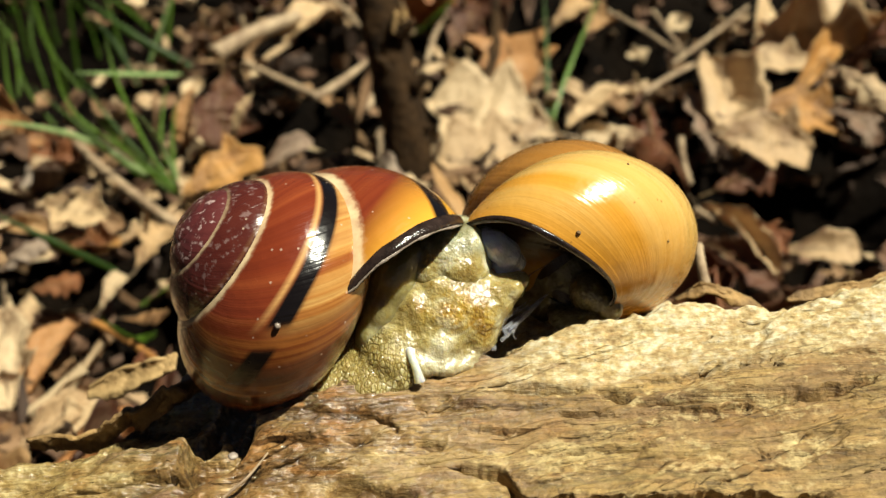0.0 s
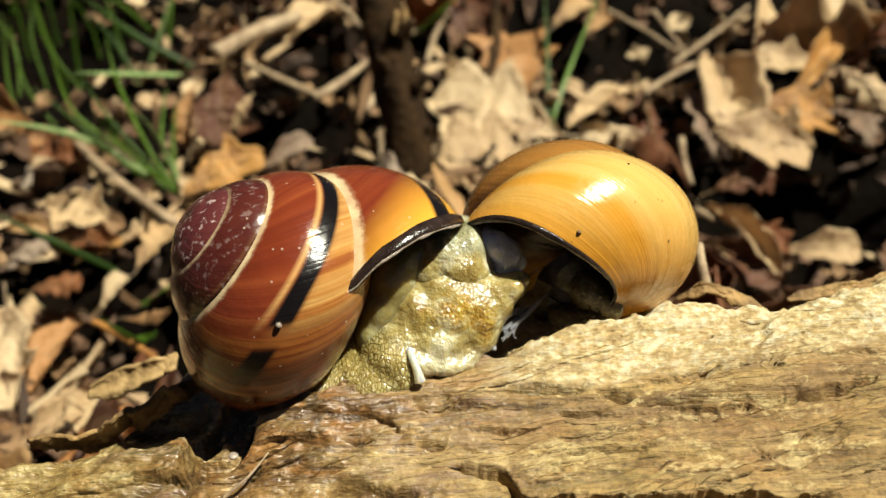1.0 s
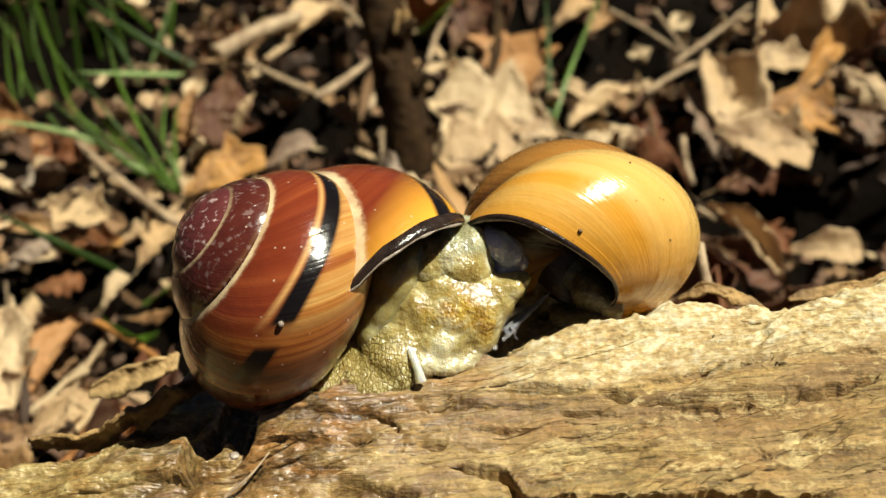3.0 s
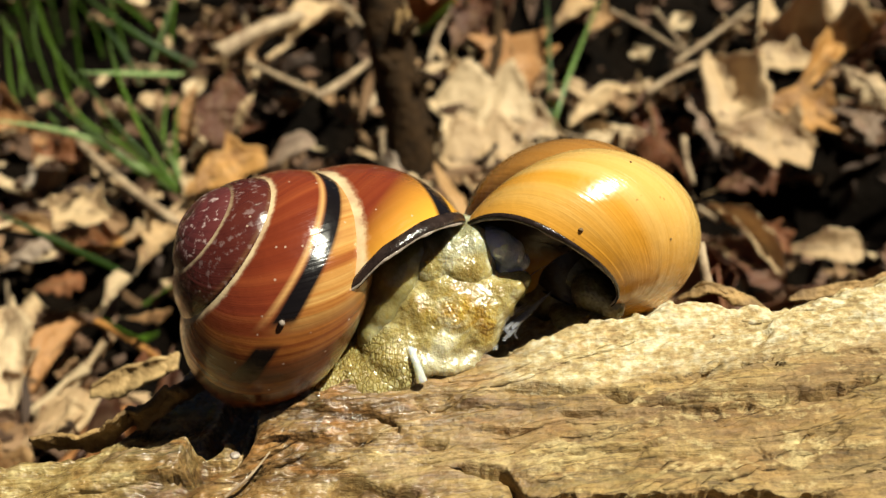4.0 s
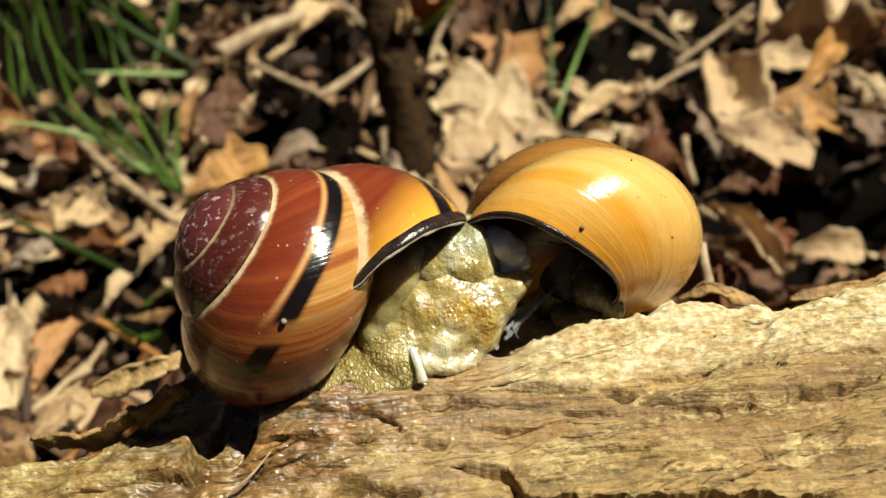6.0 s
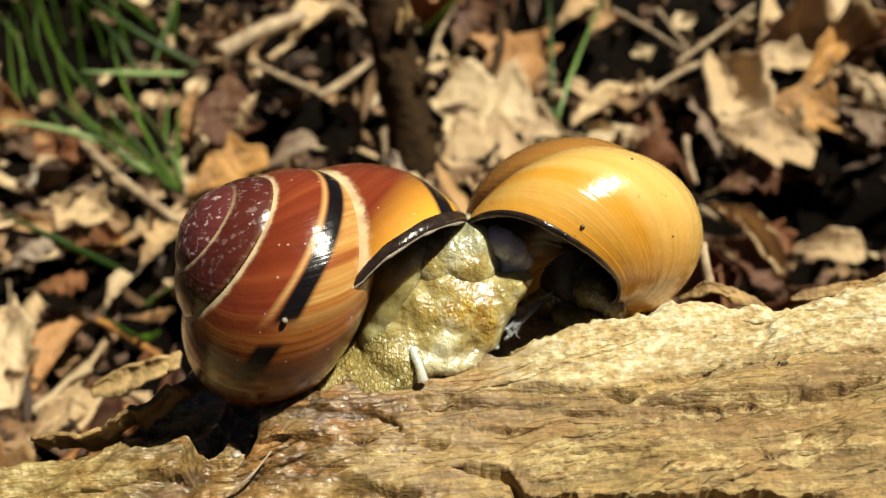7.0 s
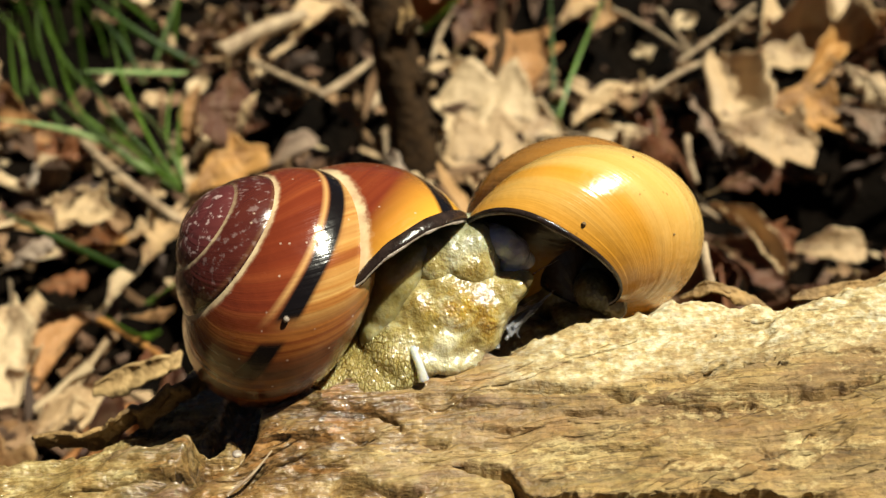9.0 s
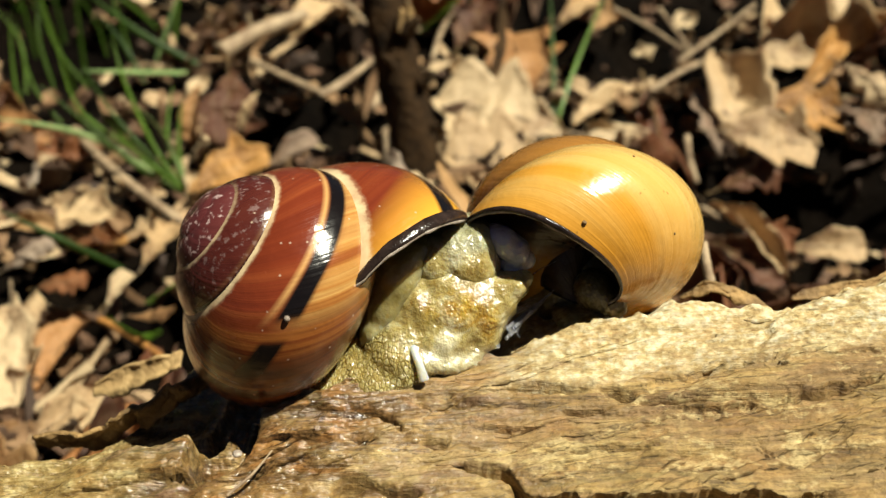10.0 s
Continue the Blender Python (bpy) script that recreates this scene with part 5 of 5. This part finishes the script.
make_flake([(35.61, 9.56, -10.25), (38.82, 9.81, -9.72), (42.90, 10.13, -9.03), (46.98, 10.53, -8.19)], [0.4, 0.8, 0.8, 0.6], "thin upturned bark flake on the back of the log", (0.05, 0.8, 0.5))
make_flake([(-30.41, 1.33, -18.45), (-27.06, 2.04, -16.93), (-23.39, 3.71, -15.70)], [0.8, 1.6, 1.2], "dark curled bark strip lying beside the log", (0.05, -0.3, 0.9))


def make_grit(at, r):
    bm = bmesh.new()
    bmesh.ops.create_icosphere(bm, subdivisions=3, radius=r * MM)
    for v in bm.verts:
        v.co = v.co * (1 + 0.3 * noise.noise(v.co * 1400))
        v.co.z *= 0.6
    ob = part("pebble", bm, RIM, None)
    ob.location = Vector(at) * MM
    tagged(ob, "tiny pale pebble lying on the damp wood", "pebble")


make_grit((-17.07, -13.67, -12.26), 0.42)
make_twig([(-17.23, -17.30, -13.55), (-16.12, -16.52, -12.96), (-15.27, -15.61, -12.56), (-14.06, -14.00, -11.67)], [0.13, 0.12, 0.11, 0.08], "dry tan grass straw lying across the damp wood")


# ---- movement ----
def motions():
    """The two shells creep and tilt a little while the bodies keep their hold."""
    for shell, rows in ((BROWN, (
        (0.0, -0.089, -0.182, -0.106, 0.204, -0.359, -0.843),
        (2.0, -0.040, -0.076, -0.056, 0.284, -0.191, -0.425),
        (4.0, -0.007, -0.012, -0.010, 0.076, -0.036, -0.079),
        (6.0, 0.018, 0.033, 0.029, -0.244, 0.100, 0.229),
        (8.0, 0.042, 0.081, 0.062, -0.499, 0.211, 0.533),
        (10.0, 0.074, 0.156, 0.089, -0.515, 0.290, 0.868),
    )), (YELLOW, (
        (0.0, -0.065, 0.262, -0.073, 0.876, 0.107, 0.123),
        (2.0, -0.012, 0.133, -0.052, 0.590, 0.118, 0.011),
        (4.0, 0.002, 0.027, -0.012, 0.134, 0.025, -0.008),
        (6.0, -0.015, -0.089, 0.041, -0.437, -0.051, 0.053),
        (8.0, -0.056, -0.244, 0.104, -1.069, 0.007, 0.184),
        (10.0, -0.112, -0.472, 0.170, -1.708, 0.320, 0.373),
    ))):
        home = shell.location.copy()
        walk(shell, [(t, Matrix.Translation(home + Vector((x, y, z)) * MM) @ Euler((radians(a), radians(b), radians(c))).to_matrix().to_4x4()) for t, x, y, z, a, b, c in rows])

    # the neck and the organ swell slowly towards the other snail
    for ob, dx, dz in ((NECK, 0.40, 0.05), (ORGAN, 0.50, 0.12)):
        home = ob.location.copy()
        walk(ob, [(t, Matrix.Translation(home + Vector(((t - 4.5) / 10 * dx, 0, (t - 4.5) / 10 * dz)) * MM)) for t in (0.0, 2.5, 5.0, 7.5, 10.0)])


motions()
